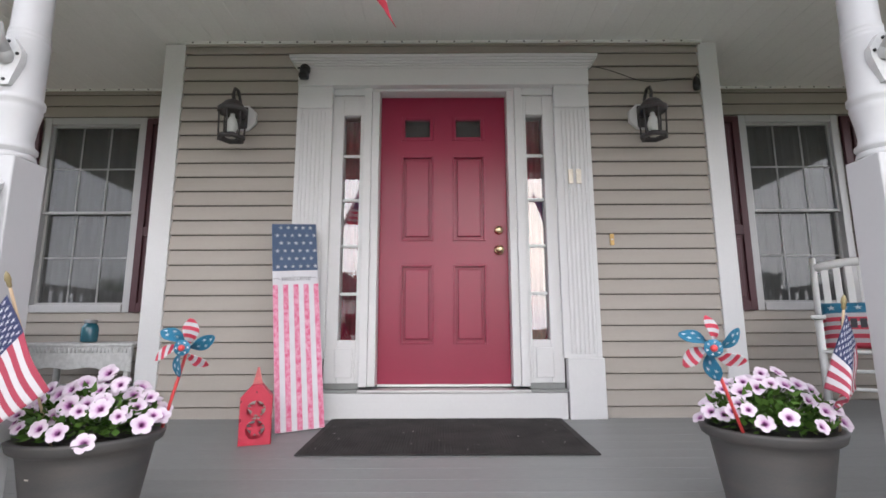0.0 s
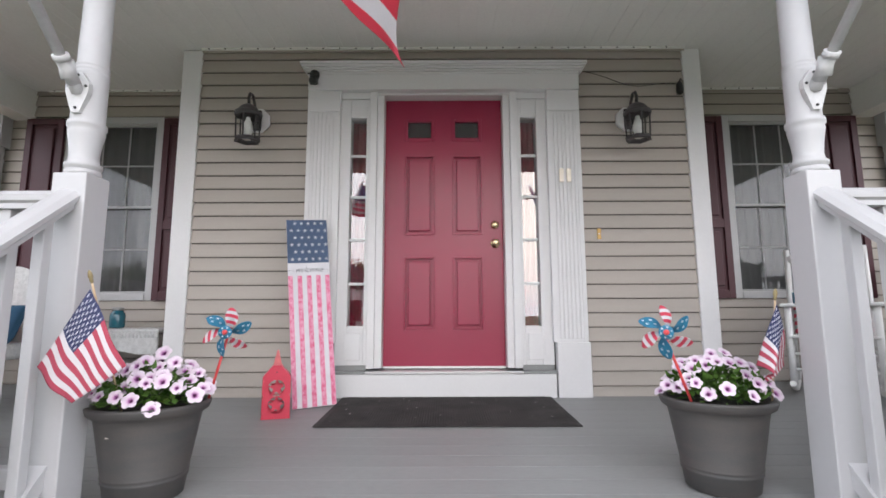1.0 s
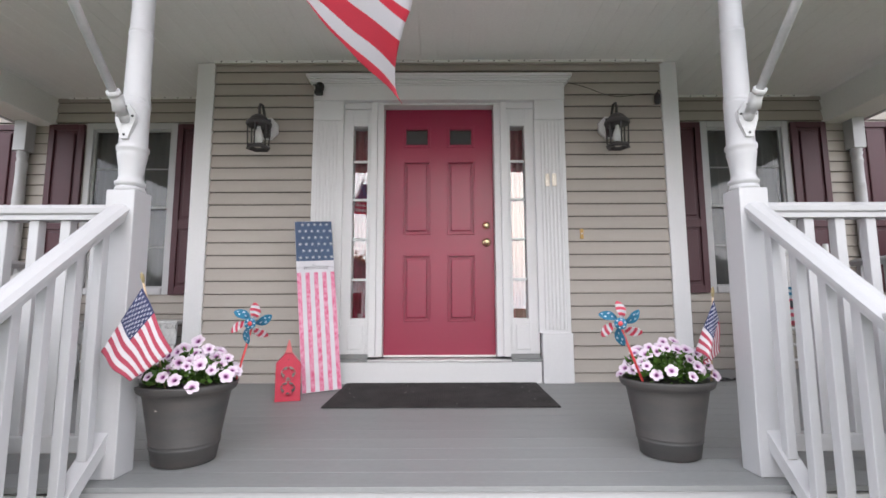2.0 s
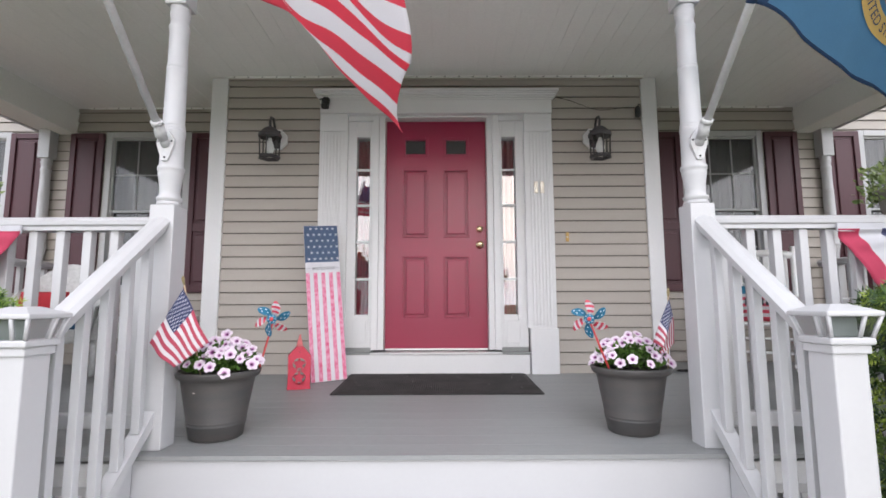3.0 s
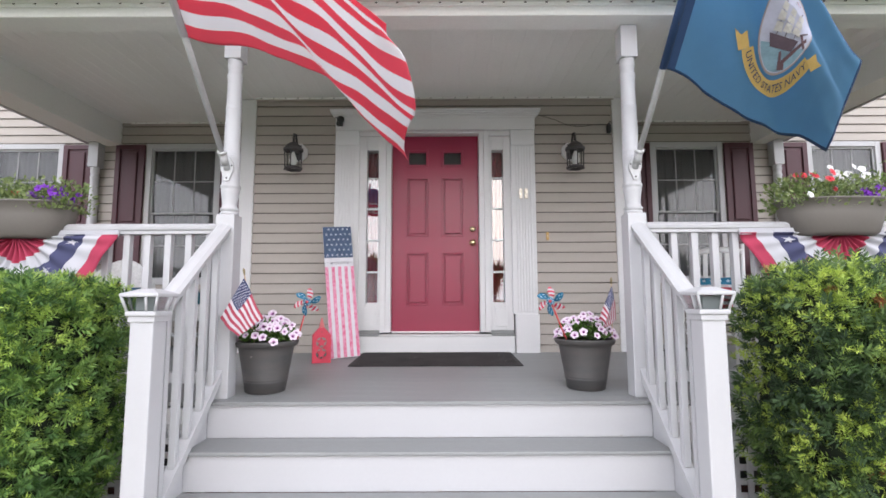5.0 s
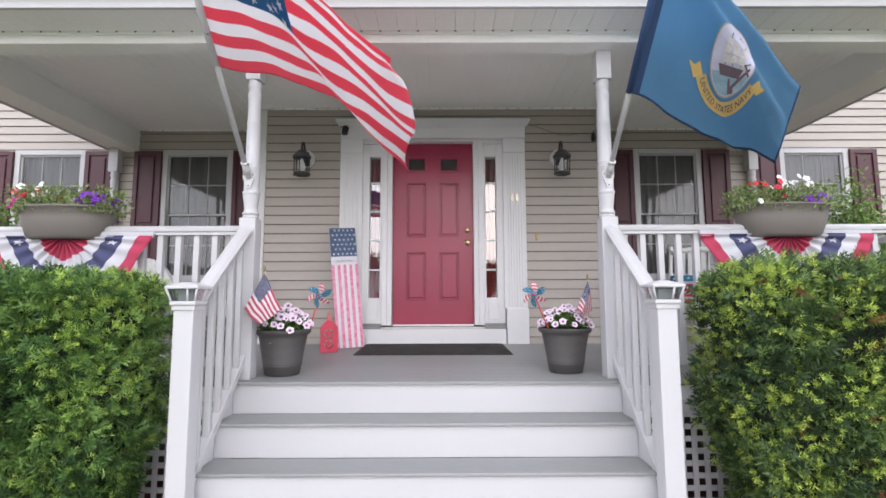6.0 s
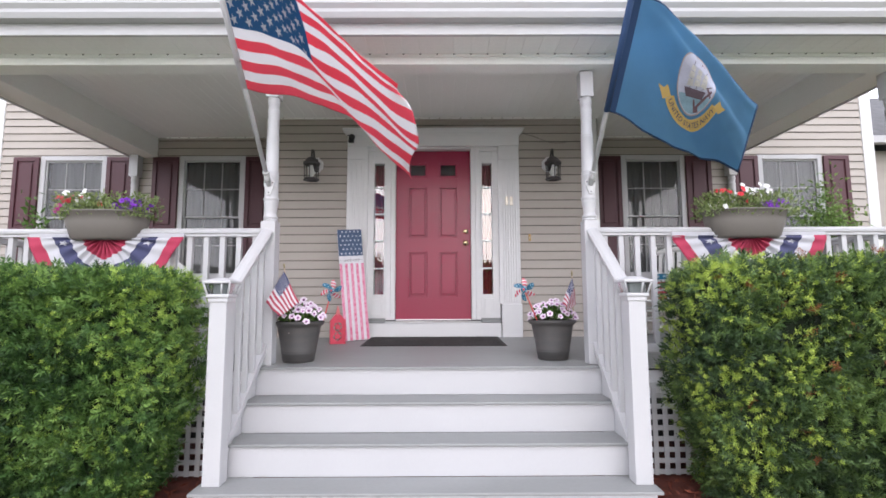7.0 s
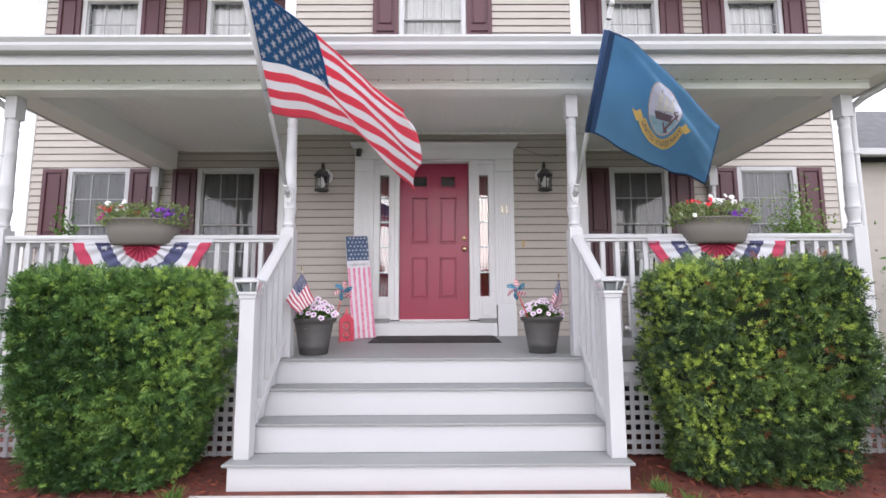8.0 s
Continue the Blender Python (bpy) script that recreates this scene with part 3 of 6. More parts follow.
# ---- porch posts ----
def turned(z0, z1):
    """Profile of the turned shaft between the square blocks."""
    h = z1 - z0
    p = [(0.052, 0), (0.052, 0.006), (0.060, 0.012), (0.060, 0.022), (0.050, 0.03), (0.047, 0.05), (0.051, 0.09), (0.057, 0.125), (0.060, 0.14), (0.057, 0.15), (0.064, 0.158), (0.064, 0.172), (0.056, 0.182),
         (0.0555, 0.24), (0.056, 0.345), (0.0575, 0.35), (0.0575, 0.357), (0.054, 0.36), (0.0565, 0.365), (0.0565, 0.371), (0.053, 0.375), (0.0555, 0.38), (0.0555, 0.386), (0.052, 0.39),
         (0.050, 0.60), (0.049, 0.66), (0.051, 0.665), (0.051, 0.671), (0.047, 0.675), (0.050, 0.68), (0.050, 0.686), (0.047, 0.69), (0.046, 0.80), (0.047, 0.87), (0.051, 0.885), (0.051, 0.897), (0.045, 0.905),
         (0.044, 0.93), (0.050, 0.95), (0.052, 0.965), (0.046, 0.975), (0.050, 0.985), (0.05, 1.0)]
    return [(r * 0.94, z0 + u * h) for r, u in p]


def porch_post(x, y, z_foot, block=1.05, half=0.0575, group="porch posts"):
    t = thing("porch_post", "white turned porch post with square base wrap", "post", (x, y, z_foot), group=group)
    zb = block - z_foot
    part("base_block", boxed(-half, half, -half, half, 0, zb, 0.004), WHITE, t)
    part("shoulder", lathe(bmesh.new(), [(half * 0.98, zb), (half * 0.96, zb + 0.012), (0.052, zb + 0.02)], 24), WHITE, t)
    zt = 2.06 - z_foot
    part("turned_shaft", lathe(bmesh.new(), turned(zb + 0.018, zt), 32), WHITE, t)
    part("top_block", boxed(-0.053, 0.053, -0.053, 0.053, zt, 2.273 - z_foot, 0.004), WHITE, t)
    return t


POST_Y = -1.945
for x in (-1.258, 1.272, -3.785, 3.77):
    porch_post(x, POST_Y, floor_z(POST_Y))
for x in (-3.965, 3.965):
    t = thing("porch_post", "white turned half post against the house wall", "post", (x, WALL_Y - 0.075, 0), group="wall posts")
    part("base_block", boxed(-0.055, 0.055, -0.055, 0.055, 0, 0.98, 0.004), WHITE, t)
    part("turned_shaft", lathe(bmesh.new(), turned(0.98, 2.06), 24), WHITE, t)
    part("top_block", boxed(-0.058, 0.058, -0.055, 0.055, 2.06, 2.357, 0.004), WHITE, t)


# ---- level railings ----
def rail_profile(w=0.035):
    return [(-w, 0.0), (w, 0.0), (w, 0.018), (w + 0.01, 0.026), (w + 0.012, 0.045), (w * 0.8, 0.062), (0, 0.068), (-w * 0.8, 0.062), (-w - 0.012, 0.045), (-w - 0.01, 0.026), (-w, 0.018)]


def level_railing(x0, x1, y, z_floor, z_top=1.0):
    t = thing("railing", "white vinyl porch railing with square balusters", "railing", (x0, y, z_floor), group="porch railings")
    L, H = x1 - x0, z_top - z_floor
    part("top_rail", prism(bmesh.new(), [(u, H - 0.068 + v) for u, v in rail_profile()], "x", 0, L), WHITE, t)
    part("bottom_rail", boxed(0, L, -0.025, 0.025, 0.085, 0.15, 0.006), WHITE, t)
    n = int(round(L / 0.128))
    stick = mesh_of("baluster", boxed(-0.02, 0.02, -0.02, 0.02, 0.148, H - 0.066, 0.003), WHITE)
    for i in range(n):
        part("baluster", stick, None, t, at=((i + 0.5) * L / n, 0, 0))
    return t


level_railing(-3.727, -1.305, POST_Y, floor_z(POST_Y))
level_railing(1.322, 3.712, POST_Y, floor_z(POST_Y))
for x in (-3.80, 3.79):
    t = level_railing(0, 2.36, 0, floor_z(-0.7))
    t.matrix_basis = Matrix.Translation((x, POST_Y + 0.10, floor_z(-0.7))) @ Matrix.Rotation(radians(90), 4, "Z")

# ---- newel posts with light caps, and stair railings ----
FROST = glass_mat("frosted_light_glass", (0.62, 0.64, 0.65), 0.25, 1.35)
LAMPBODY = mat("pale_lamp_plastic", (0.42, 0.44, 0.43), 0.5, vary=0.05)
NEWEL_Y = -2.651
NZ = top - 3 * RISE


def newel(x):
    t = thing("newel_post", "white square newel post with glazed solar light cap", "post", (x, NEWEL_Y, NZ), group="newel posts")
    h = 1.14
    part("shaft", boxed(-0.054, 0.054, -0.054, 0.054, 0, h, 0.005), WHITE, t)
    bm = bmesh.new()
    box(bm, -0.062, 0.062, -0.062, 0.062, h - 0.036, h - 0.008, 0.004)
    box(bm, -0.071, 0.071, -0.071, 0.071, h - 0.008, h + 0.014, 0.005)
    part("collar", bm, WHITE, t)
    bm = bmesh.new()
    box(bm, -0.090, 0.090, -0.090, 0.090, h + 0.080, h + 0.097, 0.005)
    rim = [bm.verts.new((x * 0.086, y * 0.086, h + 0.096)) for x, y in ((-1, -1), (1, -1), (1, 1), (-1, 1))]
    crown = [bm.verts.new((x * 0.028, y * 0.028, h + 0.118)) for x, y in ((-1, -1), (1, -1), (1, 1), (-1, 1))]
    for k in range(4):
        bm.faces.new((rim[k], rim[(k + 1) % 4], crown[(k + 1) % 4], crown[k]))
    bm.faces.new(crown)
    cap = part("light_cap", bm, WHITE, t)
    bar = lambda lo, hi: part("cap_bar", tube(bmesh.new(), [lo, hi], 0.0065, 4), WHITE, cap)
    for a in range(4):
        m = Matrix.Rotation(math.pi / 2 * a, 4, "Z")
        bar(m @ Vector((-0.064, -0.064, h + 0.012)), m @ Vector((-0.083, -0.083, h + 0.083)))
        bar(m @ Vector((0.024, -0.064, h + 0.012)), m @ Vector((0.031, -0.083, h + 0.083)))
    bm = bmesh.new()
    for a in range(4):
        m = Matrix.Rotation(math.pi / 2 * a, 4, "Z")
        q = [m @ Vector(p) for p in ((-0.062, -0.062, h + 0.014), (0.062, -0.062, h + 0.014), (0.080, -0.080, h + 0.082), (-0.080, -0.080, h + 0.082))]
        bm.faces.new([bm.verts.new(p) for p in q])
    part("cap_glass", bm, FROST, t, "frosted light panes")
    part("cap_core", boxed(-0.042, 0.042, -0.042, 0.042, h + 0.014, h + 0.078, 0.006), LAMPBODY, t, "pale grey lamp body")


newel(-1.298)
newel(1.316)


def stair_railing(x, x_post):
    """Sloping rail from the newel up to the porch post."""
    t = thing("stair_railing", "white vinyl stair railing with square balusters", "railing", (x, 0, 0), group="stair railings")
    ya, yb = NEWEL_Y + 0.054, POST_Y - 0.0575
    dx = x_post - x
    za, zb = 0.515, 1.0
    def skew(zlo_a, zlo_b, prof, name):
        bm = bmesh.new()
        lo = [bm.verts.new((u, ya, zlo_a + v)) for u, v in prof]
        hi = [bm.verts.new((u + dx, yb, zlo_b + v)) for u, v in prof]
        n = len(prof)
        for k in range(n):
            bm.faces.new((lo[k], lo[(k + 1) % n], hi[(k + 1) % n], hi[k]))
        bm.faces.new(lo[::-1]), bm.faces.new(hi)
        part(name, bm, WHITE, t)
    skew(za - 0.075, zb - 0.075, rail_profile(0.036), "top_rail")
    sq = [(-0.026, 0), (0.026, 0), (0.026, 0.05), (0.03, 0.055), (0.03, 0.07), (-0.03, 0.07), (-0.03, 0.055), (-0.026, 0.05)]
    ba, bb = NZ + 0.12, floor_z(POST_Y) + 0.10
    skew(ba, bb, sq, "bottom_rail")
    n = 5
    for i in range(n):
        u = (i + 0.6) / (n + 0.2)
        y = ya + (yb - ya) * u
        z0 = ba + (bb - ba) * u + 0.06
        z1 = za - 0.075 + (zb - za) * u + 0.005
        part("baluster", boxed(dx * u - 0.0175, dx * u + 0.0175, y - 0.0175, y + 0.0175, z0, z1, 0.003), WHITE, t)


stair_railing(-1.288, -1.264)
stair_railing(1.306, 1.278)


# ---- foliage ----
def leaf_mesh(name, base, along, across, lengths, widths, material, index=None):
    """Many pointed leaves at once: arrays of base points, unit directions and sizes."""
    n = len(base)
    L, W = lengths[:, None], widths[:, None]
    mid = base + along * L * 0.45
    normal = np.cross(along, across)
    co = np.stack([base, mid + across * W * 0.5 + normal * W * 0.12, base + along * L, mid - across * W * 0.5 + normal * W * 0.12], axis=1).reshape(-1, 3)
    me = bpy.data.meshes.new(name)
    me.vertices.add(4 * n)
    me.vertices.foreach_set("co", co.astype(np.float32).ravel())
    me.loops.add(4 * n)
    me.loops.foreach_set("vertex_index", np.arange(4 * n, dtype=np.int32))
    me.polygons.add(n)
    me.polygons.foreach_set("loop_start", np.arange(0, 4 * n, 4, dtype=np.int32))
    me.polygons.foreach_set("loop_total", np.full(n, 4, dtype=np.int32))
    for m in material if isinstance(material, (list, tuple)) else (material,):
        me.materials.append(m)
    if index is not None:
        me.polygons.foreach_set("material_index", index.astype(np.int32))
    me.update(calc_edges=True)
    me.validate()
    return me


def unit(a):
    return a / np.maximum(np.linalg.norm(a, axis=1, keepdims=True), 1e-9)


def leaf_mat(name, color, tip, trans=0.25, rough=0.5):
    m = bpy.data.materials.new(name)
    m.use_nodes = True
    n, l = m.node_tree.nodes, m.node_tree.links
    b = n["Principled BSDF"]
    b.inputs["Roughness"].default_value = rough
    b.inputs["Specular IOR Level"].default_value = 0.3
    geo, ramp = n.new("ShaderNodeNewGeometry"), n.new("ShaderNodeValToRGB")
    ramp.color_ramp.elements[0].color, ramp.color_ramp.elements[1].color = (*color, 1), (*tip, 1)
    l.new(geo.outputs["Random Per Island"], ramp.inputs[0])
    tr, ad = n.new("ShaderNodeBsdfTranslucent"), n.new("ShaderNodeMixShader")
    ad.inputs[0].default_value = trans
    l.new(ramp.outputs[0], b.inputs["Base Color"]), l.new(ramp.outputs[0], tr.inputs[0])
    l.new(b.outputs[0], ad.inputs[1]), l.new(tr.outputs[0], ad.inputs[2])
    l.new(ad.outputs[0], n["Material Output"].inputs[0])
    return m


def tones(name, rows, trans=0.12):
    """Leaf materials from dark to light, given shoot by shoot."""
    return tuple(leaf_mat(name, lo, hi, trans) for lo, hi in rows)


YEW = tones("yew_needles", (((0.018, 0.037, 0.016), (0.040, 0.071, 0.030)), ((0.032, 0.064, 0.023), (0.071, 0.121, 0.044)), ((0.057, 0.106, 0.032), (0.121, 0.190, 0.060)), ((0.098, 0.167, 0.041), (0.190, 0.282, 0.081))))
YEW_NEW = tones("yew_new_growth", (((0.20, 0.30, 0.045), (0.34, 0.44, 0.085)), ((0.30, 0.42, 0.060), (0.50, 0.60, 0.120))), 0.15)
YEW_LUSH = tones("lush_yew_needles", (((0.018, 0.045, 0.013), (0.041, 0.091, 0.027)), ((0.034, 0.085, 0.020), (0.085, 0.165, 0.045)), ((0.062, 0.136, 0.029), (0.136, 0.233, 0.062)), ((0.102, 0.198, 0.041), (0.198, 0.318, 0.081))))
YEW_FRESH = tones("fresh_yew_growth", (((0.154, 0.264, 0.050), (0.264, 0.396, 0.083)), ((0.242, 0.385, 0.061), (0.418, 0.550, 0.110))), 0.15)
YEW_DEAD = leaf_mat("yew_dead_sprigs", (0.22, 0.065, 0.028), (0.30, 0.11, 0.05))
LEAF = leaf_mat("garden_leaves", (0.05, 0.12, 0.02), (0.12, 0.22, 0.045))
LEAF_LIGHT = leaf_mat("light_garden_leaves", (0.10, 0.19, 0.04), (0.22, 0.34, 0.085))
LEAF_FAR = leaf_mat("tree_leaves", (0.055, 0.10, 0.03), (0.11, 0.17, 0.05))
TWIG = mat("twigs", (0.07, 0.045, 0.03), 0.9, vary=0.2)
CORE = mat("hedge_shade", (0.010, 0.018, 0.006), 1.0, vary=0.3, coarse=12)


def sprays(rng, base, out, length, needles, radial=0.0):
    """Needle positions along little yew shoots."""
    n = len(base)
    side = unit(np.cross(out, rng.normal(size=(n, 3))))
    k = np.tile(np.arange(needles), n)
    rep = lambda a: np.repeat(a, needles, axis=0)
    u = 0.15 + 0.85 * (k / needles)
    L = rep(length[:, None])
    pos = rep(base) + rep(out) * L * u[:, None]
    ang = rng.uniform(-0.5, 0.5, n * needles) + np.where(k % 2 == 0, 0, math.pi)
    ang = np.where(rep(rng.uniform(0, 1, n)) < radial, k * 2.4, ang)
    up = np.cross(rep(out), rep(side))
    lat = np.cos(ang)[:, None] * rep(side) + np.sin(ang)[:, None] * up
    d = unit(lat * 0.95 + rep(out) * (0.45 + 0.9 * (u[:, None] ** 4)) + rng.normal(0, 0.12, (n * needles, 3)))
    across = unit(np.cross(d, up + 0.2 * rng.normal(size=(n * needles, 3))))
    return pos, d, across


def hedge(x0, x1, y0, y1, z0, z1, seed, bright, label, old, young, lean):
    """A clipped yew hedge: shoots all over a bulging block, its inside coloured as shade."""
    rng = np.random.default_rng(seed)
    t = thing("hedge", label, "hedge", ((x0 + x1) / 2, (y0 + y1) / 2, z0), group="hedges by the steps")
    hx, hy, H = (x1 - x0) / 2, (y1 - y0) / 2, z1 - z0
    n = 7600
    face = rng.choice(5, n, p=(0.46, 0.16, 0.16, 0.19, 0.03))
    a, b = rng.uniform(-1, 1, n), rng.uniform(0, 1, n)
    P, N = np.zeros((n, 3)), np.zeros((n, 3))
    for f, (px, py, pz, nx, ny, nz) in enumerate(((a, -1, b, 0, -1, 0), (-1, a, b, -1, 0, 0), (1, a, b, 1, 0, 0), (a, 2 * b - 1, 1, 0, 0, 1), (a, 1, b, 0, 1, 0))):
        s = face == f
        for c, v in enumerate((px, py, pz)):
            P[s, c] = v[s] if isinstance(v, np.ndarray) else v
        N[s] = (nx, ny, nz)
    # rounded edges, a tapered foot and lumps
    def shape(P):
        q = P.copy()
        zc = q[:, 2] * 2 - 1
        sx, sy = q[:, 0].copy(), q[:, 1].copy()
        r = np.maximum(1, (np.abs(sx) ** 9 + np.abs(sy) ** 9 + np.abs(np.maximum(zc, 0)) ** 9) ** (1 / 9))
        taper = 1 - 0.27 * np.clip(1 - q[:, 2] / 0.6, 0, 1) ** 1.3
        out = np.stack([sx / r * hx * taper, sy / r * hy * taper, (zc / r + 1) / 2 * H], axis=1)
        lump = np.array([noise.noise(Vector(p) * 2.6 + Vector((seed, 0, 0))) * 0.06 + noise.noise(Vector(p) * 7) * 0.035 for p in out])
        c = np.stack([np.zeros(len(out)), np.zeros(len(out)), np.full(len(out), H * 0.5)], axis=1)
        return out, unit(out - c) * lump[:, None]
    S, lump = shape(P)
    S = S + lump - N * (rng.uniform(0, 1, n) ** 1.2 * 0.15)[:, None]
    S[:, 2] = np.maximum(S[:, 2], 0.05)
    out = unit(N * 0.8 + rng.normal(0, 0.45, (n, 3)) + np.array([0, 0, 0.45]))
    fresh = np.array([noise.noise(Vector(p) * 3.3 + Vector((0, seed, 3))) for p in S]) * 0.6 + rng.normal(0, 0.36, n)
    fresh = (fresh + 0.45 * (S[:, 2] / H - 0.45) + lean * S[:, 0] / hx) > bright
    # Shoot tone: clumps plus random spread, a little lighter towards the top.
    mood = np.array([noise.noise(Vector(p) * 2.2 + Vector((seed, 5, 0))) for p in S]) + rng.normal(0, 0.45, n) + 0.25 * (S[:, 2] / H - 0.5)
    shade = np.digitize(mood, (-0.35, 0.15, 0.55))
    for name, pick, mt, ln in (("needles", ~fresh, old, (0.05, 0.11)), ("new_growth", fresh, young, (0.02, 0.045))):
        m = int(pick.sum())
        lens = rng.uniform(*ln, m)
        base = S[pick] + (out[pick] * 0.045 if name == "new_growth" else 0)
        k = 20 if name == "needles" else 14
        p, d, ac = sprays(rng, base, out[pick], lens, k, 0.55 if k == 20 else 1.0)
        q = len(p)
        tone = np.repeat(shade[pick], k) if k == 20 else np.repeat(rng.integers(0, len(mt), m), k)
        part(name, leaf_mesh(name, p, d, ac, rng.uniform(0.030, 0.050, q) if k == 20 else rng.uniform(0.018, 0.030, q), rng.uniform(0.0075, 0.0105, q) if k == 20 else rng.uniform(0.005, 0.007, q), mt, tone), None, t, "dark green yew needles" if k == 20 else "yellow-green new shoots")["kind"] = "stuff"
    dead = rng.choice(np.where((face == 0) | (face == 3))[0], 30)
    cl = np.repeat(dead, 5)
    p, d, ac = sprays(rng, S[cl] + N[cl] * 0.075 + rng.normal(0, 0.012, (len(cl), 3)), unit(out[cl] + rng.normal(0, 0.4, (len(cl), 3))), np.full(len(cl), 0.05), 14)
    if bright < 0.4:
        part("dead_foliage", leaf_mesh("dead_foliage", p, d, ac, rng.uniform(0.015, 0.024, len(p)), np.full(len(p), 0.0045), YEW_DEAD), None, t, "rust-brown dead sprigs")["kind"] = "stuff"
    # Filler lump in near-black: the hedge's inner shade is put into its colour.
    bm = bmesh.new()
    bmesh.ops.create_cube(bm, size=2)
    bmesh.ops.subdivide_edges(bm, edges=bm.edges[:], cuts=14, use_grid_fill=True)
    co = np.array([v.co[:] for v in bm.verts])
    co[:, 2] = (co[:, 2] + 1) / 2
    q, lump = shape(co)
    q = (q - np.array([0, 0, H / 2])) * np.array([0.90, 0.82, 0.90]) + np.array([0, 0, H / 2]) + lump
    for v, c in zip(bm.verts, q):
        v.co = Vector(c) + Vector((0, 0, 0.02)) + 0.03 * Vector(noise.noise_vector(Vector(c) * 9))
    part("shade_filler", bm, CORE, t, "near-black filler standing for shade inside the hedge")
    rngs = random.Random(seed)
    for _ in range(4):
        x = rngs.uniform(-hx * 0.7, hx * 0.7)
        part("stem", tube(bmesh.new(), [(x, 0, -0.03), (x * 1.05, 0.02, 0.1), (x * 1.1, 0, 0.25)], 0.025, 7, 0.018), TWIG, t)
    return t


def bush(name, label, at, radii, n, size, material, seed, stems=5, group=""):
    """A loose shrub or crown: limbs and many separate leaves with gaps."""
    rng = np.random.default_rng(seed)
    t = thing(name, label, "shrub" if name != "tree" else "tree", at, group=group)
    clumps = max(8, n // 160)
    c = unit(rng.normal(size=(clumps, 3))) * rng.uniform(0.35, 0.95, (clumps, 1))
    pick = rng.integers(0, clumps, n)
    P = (c[pick] + rng.normal(0, 0.17, (n, 3))) * np.array(radii) + np.array([0, 0, radii[2] * 1.02])
    P[:, 2] = np.maximum(P[:, 2], 0.04)
    d = unit(rng.normal(size=(n, 3)) + np.array([0, 0, -0.2]))
    ac = unit(np.cross(d, rng.normal(size=(n, 3))))
    part("leaves" if name != "tree" else "crown", leaf_mesh("leaves", P, d, ac, rng.uniform(0.7, 1.3, n) * size, rng.uniform(0.35, 0.6, n) * size, material), None, t)["kind"] = "stuff"
    bm = bmesh.new()
    for k in range(stems):
        e = c[k % clumps] * np.array(radii) * 0.9 + np.array([0, 0, radii[2]])
        s = rng.normal(0, 0.03, 2) * radii[0]
        tube(bm, [(s[0], s[1], -0.02), (e[0] * 0.25 + s[0], e[1] * 0.25, e[2] * 0.45), (e[0] * 0.7, e[1] * 0.7, e[2] * 0.8), (e[0], e[1], e[2])], radii[2] * 0.022, 6, radii[2] * 0.006)
    part("stems", bm, TWIG, t)
    return t


hedge(-2.86, -1.615, -2.90, -2.20, GROUND, 0.60, 3, 0.42, "clipped dark green yew hedge beside the porch steps", YEW_LUSH, YEW_FRESH, 0.30)
hedge(1.69, 3.02, -2.90, -2.20, GROUND, 0.63, 8, 0.275, "clipped yew hedge with yellow-green tips and rusty dead sprigs", YEW, YEW_NEW, -0.16)
bush("shrub", "low dark green garden shrub in the mulch bed", (-3.55, -2.75, GROUND), (0.48, 0.45, 0.55), 5200, 0.05, LEAF_FAR, 5)
bush("shrub", "low dark green garden shrub in the mulch bed", (3.75, -2.55, GROUND), (0.50, 0.45, 0.6), 5200, 0.05, LEAF_FAR, 6)
bush("shrub", "leafy green flowering shrub beside the porch end", (4.82, 0.02, GROUND), (0.50, 0.40, 1.26), 30000, 0.052, LEAF_LIGHT, 7, 12)
bush("shrub", "tall light green shrub at the corner of the house", (7.4, 0.2, GROUND), (1.0, 0.9, 1.35), 9000, 0.08, LEAF, 9, 8)
bush("climbing_plant", "thin leafy vine beside the porch corner", (-4.75, -0.2, GROUND), (0.26, 0.25, 1.28), 1000, 0.075, LEAF, 12, 9)
for i, (x, y, h) in enumerate(((-16, -34, 2.6), (-7, -38, 3.2), (3.5, -36, 2.4), (11, -33, 2.8), (20, -37, 3.3), (-27, -36, 3.2), (30, -30, 3.1))):
    t = bush("tree", "broad leafy green tree across the road", (x, y, GROUND + h * 0.25), (h * 0.75, h * 0.75, h * 0.8), 7500, 0.30, LEAF_FAR, 20 + i, 7, group="street trees")
    part("trunk", tube(bmesh.new(), [(0, 0, -h * 0.28), (0.05, 0, h * 0.3), (0, 0.05, h * 0.8)], h * 0.045, 10, h * 0.02), TWIG, t)

# mulch chips and grass tufts by the steps
rng = np.random.default_rng(4)
n = 5200
P = np.stack([rng.uniform(-4.2, 4.2, n), rng.uniform(-3.33, -2.1, n), rng.uniform(GROUND, GROUND + 0.015, n)], axis=1)
P = P[np.abs(P[:, 0]) > 1.43]
n = len(P)
d = unit(np.stack([rng.normal(size=n), rng.normal(size=n), rng.normal(0, 0.25, n)], axis=1))
chips = leaf_mesh("mulch_chips", P, d, unit(np.cross(d, np.array([0, 0, 1.0]) + rng.normal(0, 0.4, (n, 3)))), rng.uniform(0.03, 0.07, n), rng.uniform(0.010, 0.02, n), leaf_mat("bark_chips", (0.10, 0.022, 0.013), (0.24, 0.07, 0.04), 0.0, 0.95))
tagged(new("mulch", chips), "red-brown shredded bark mulch", "mulch", kind="stuff")
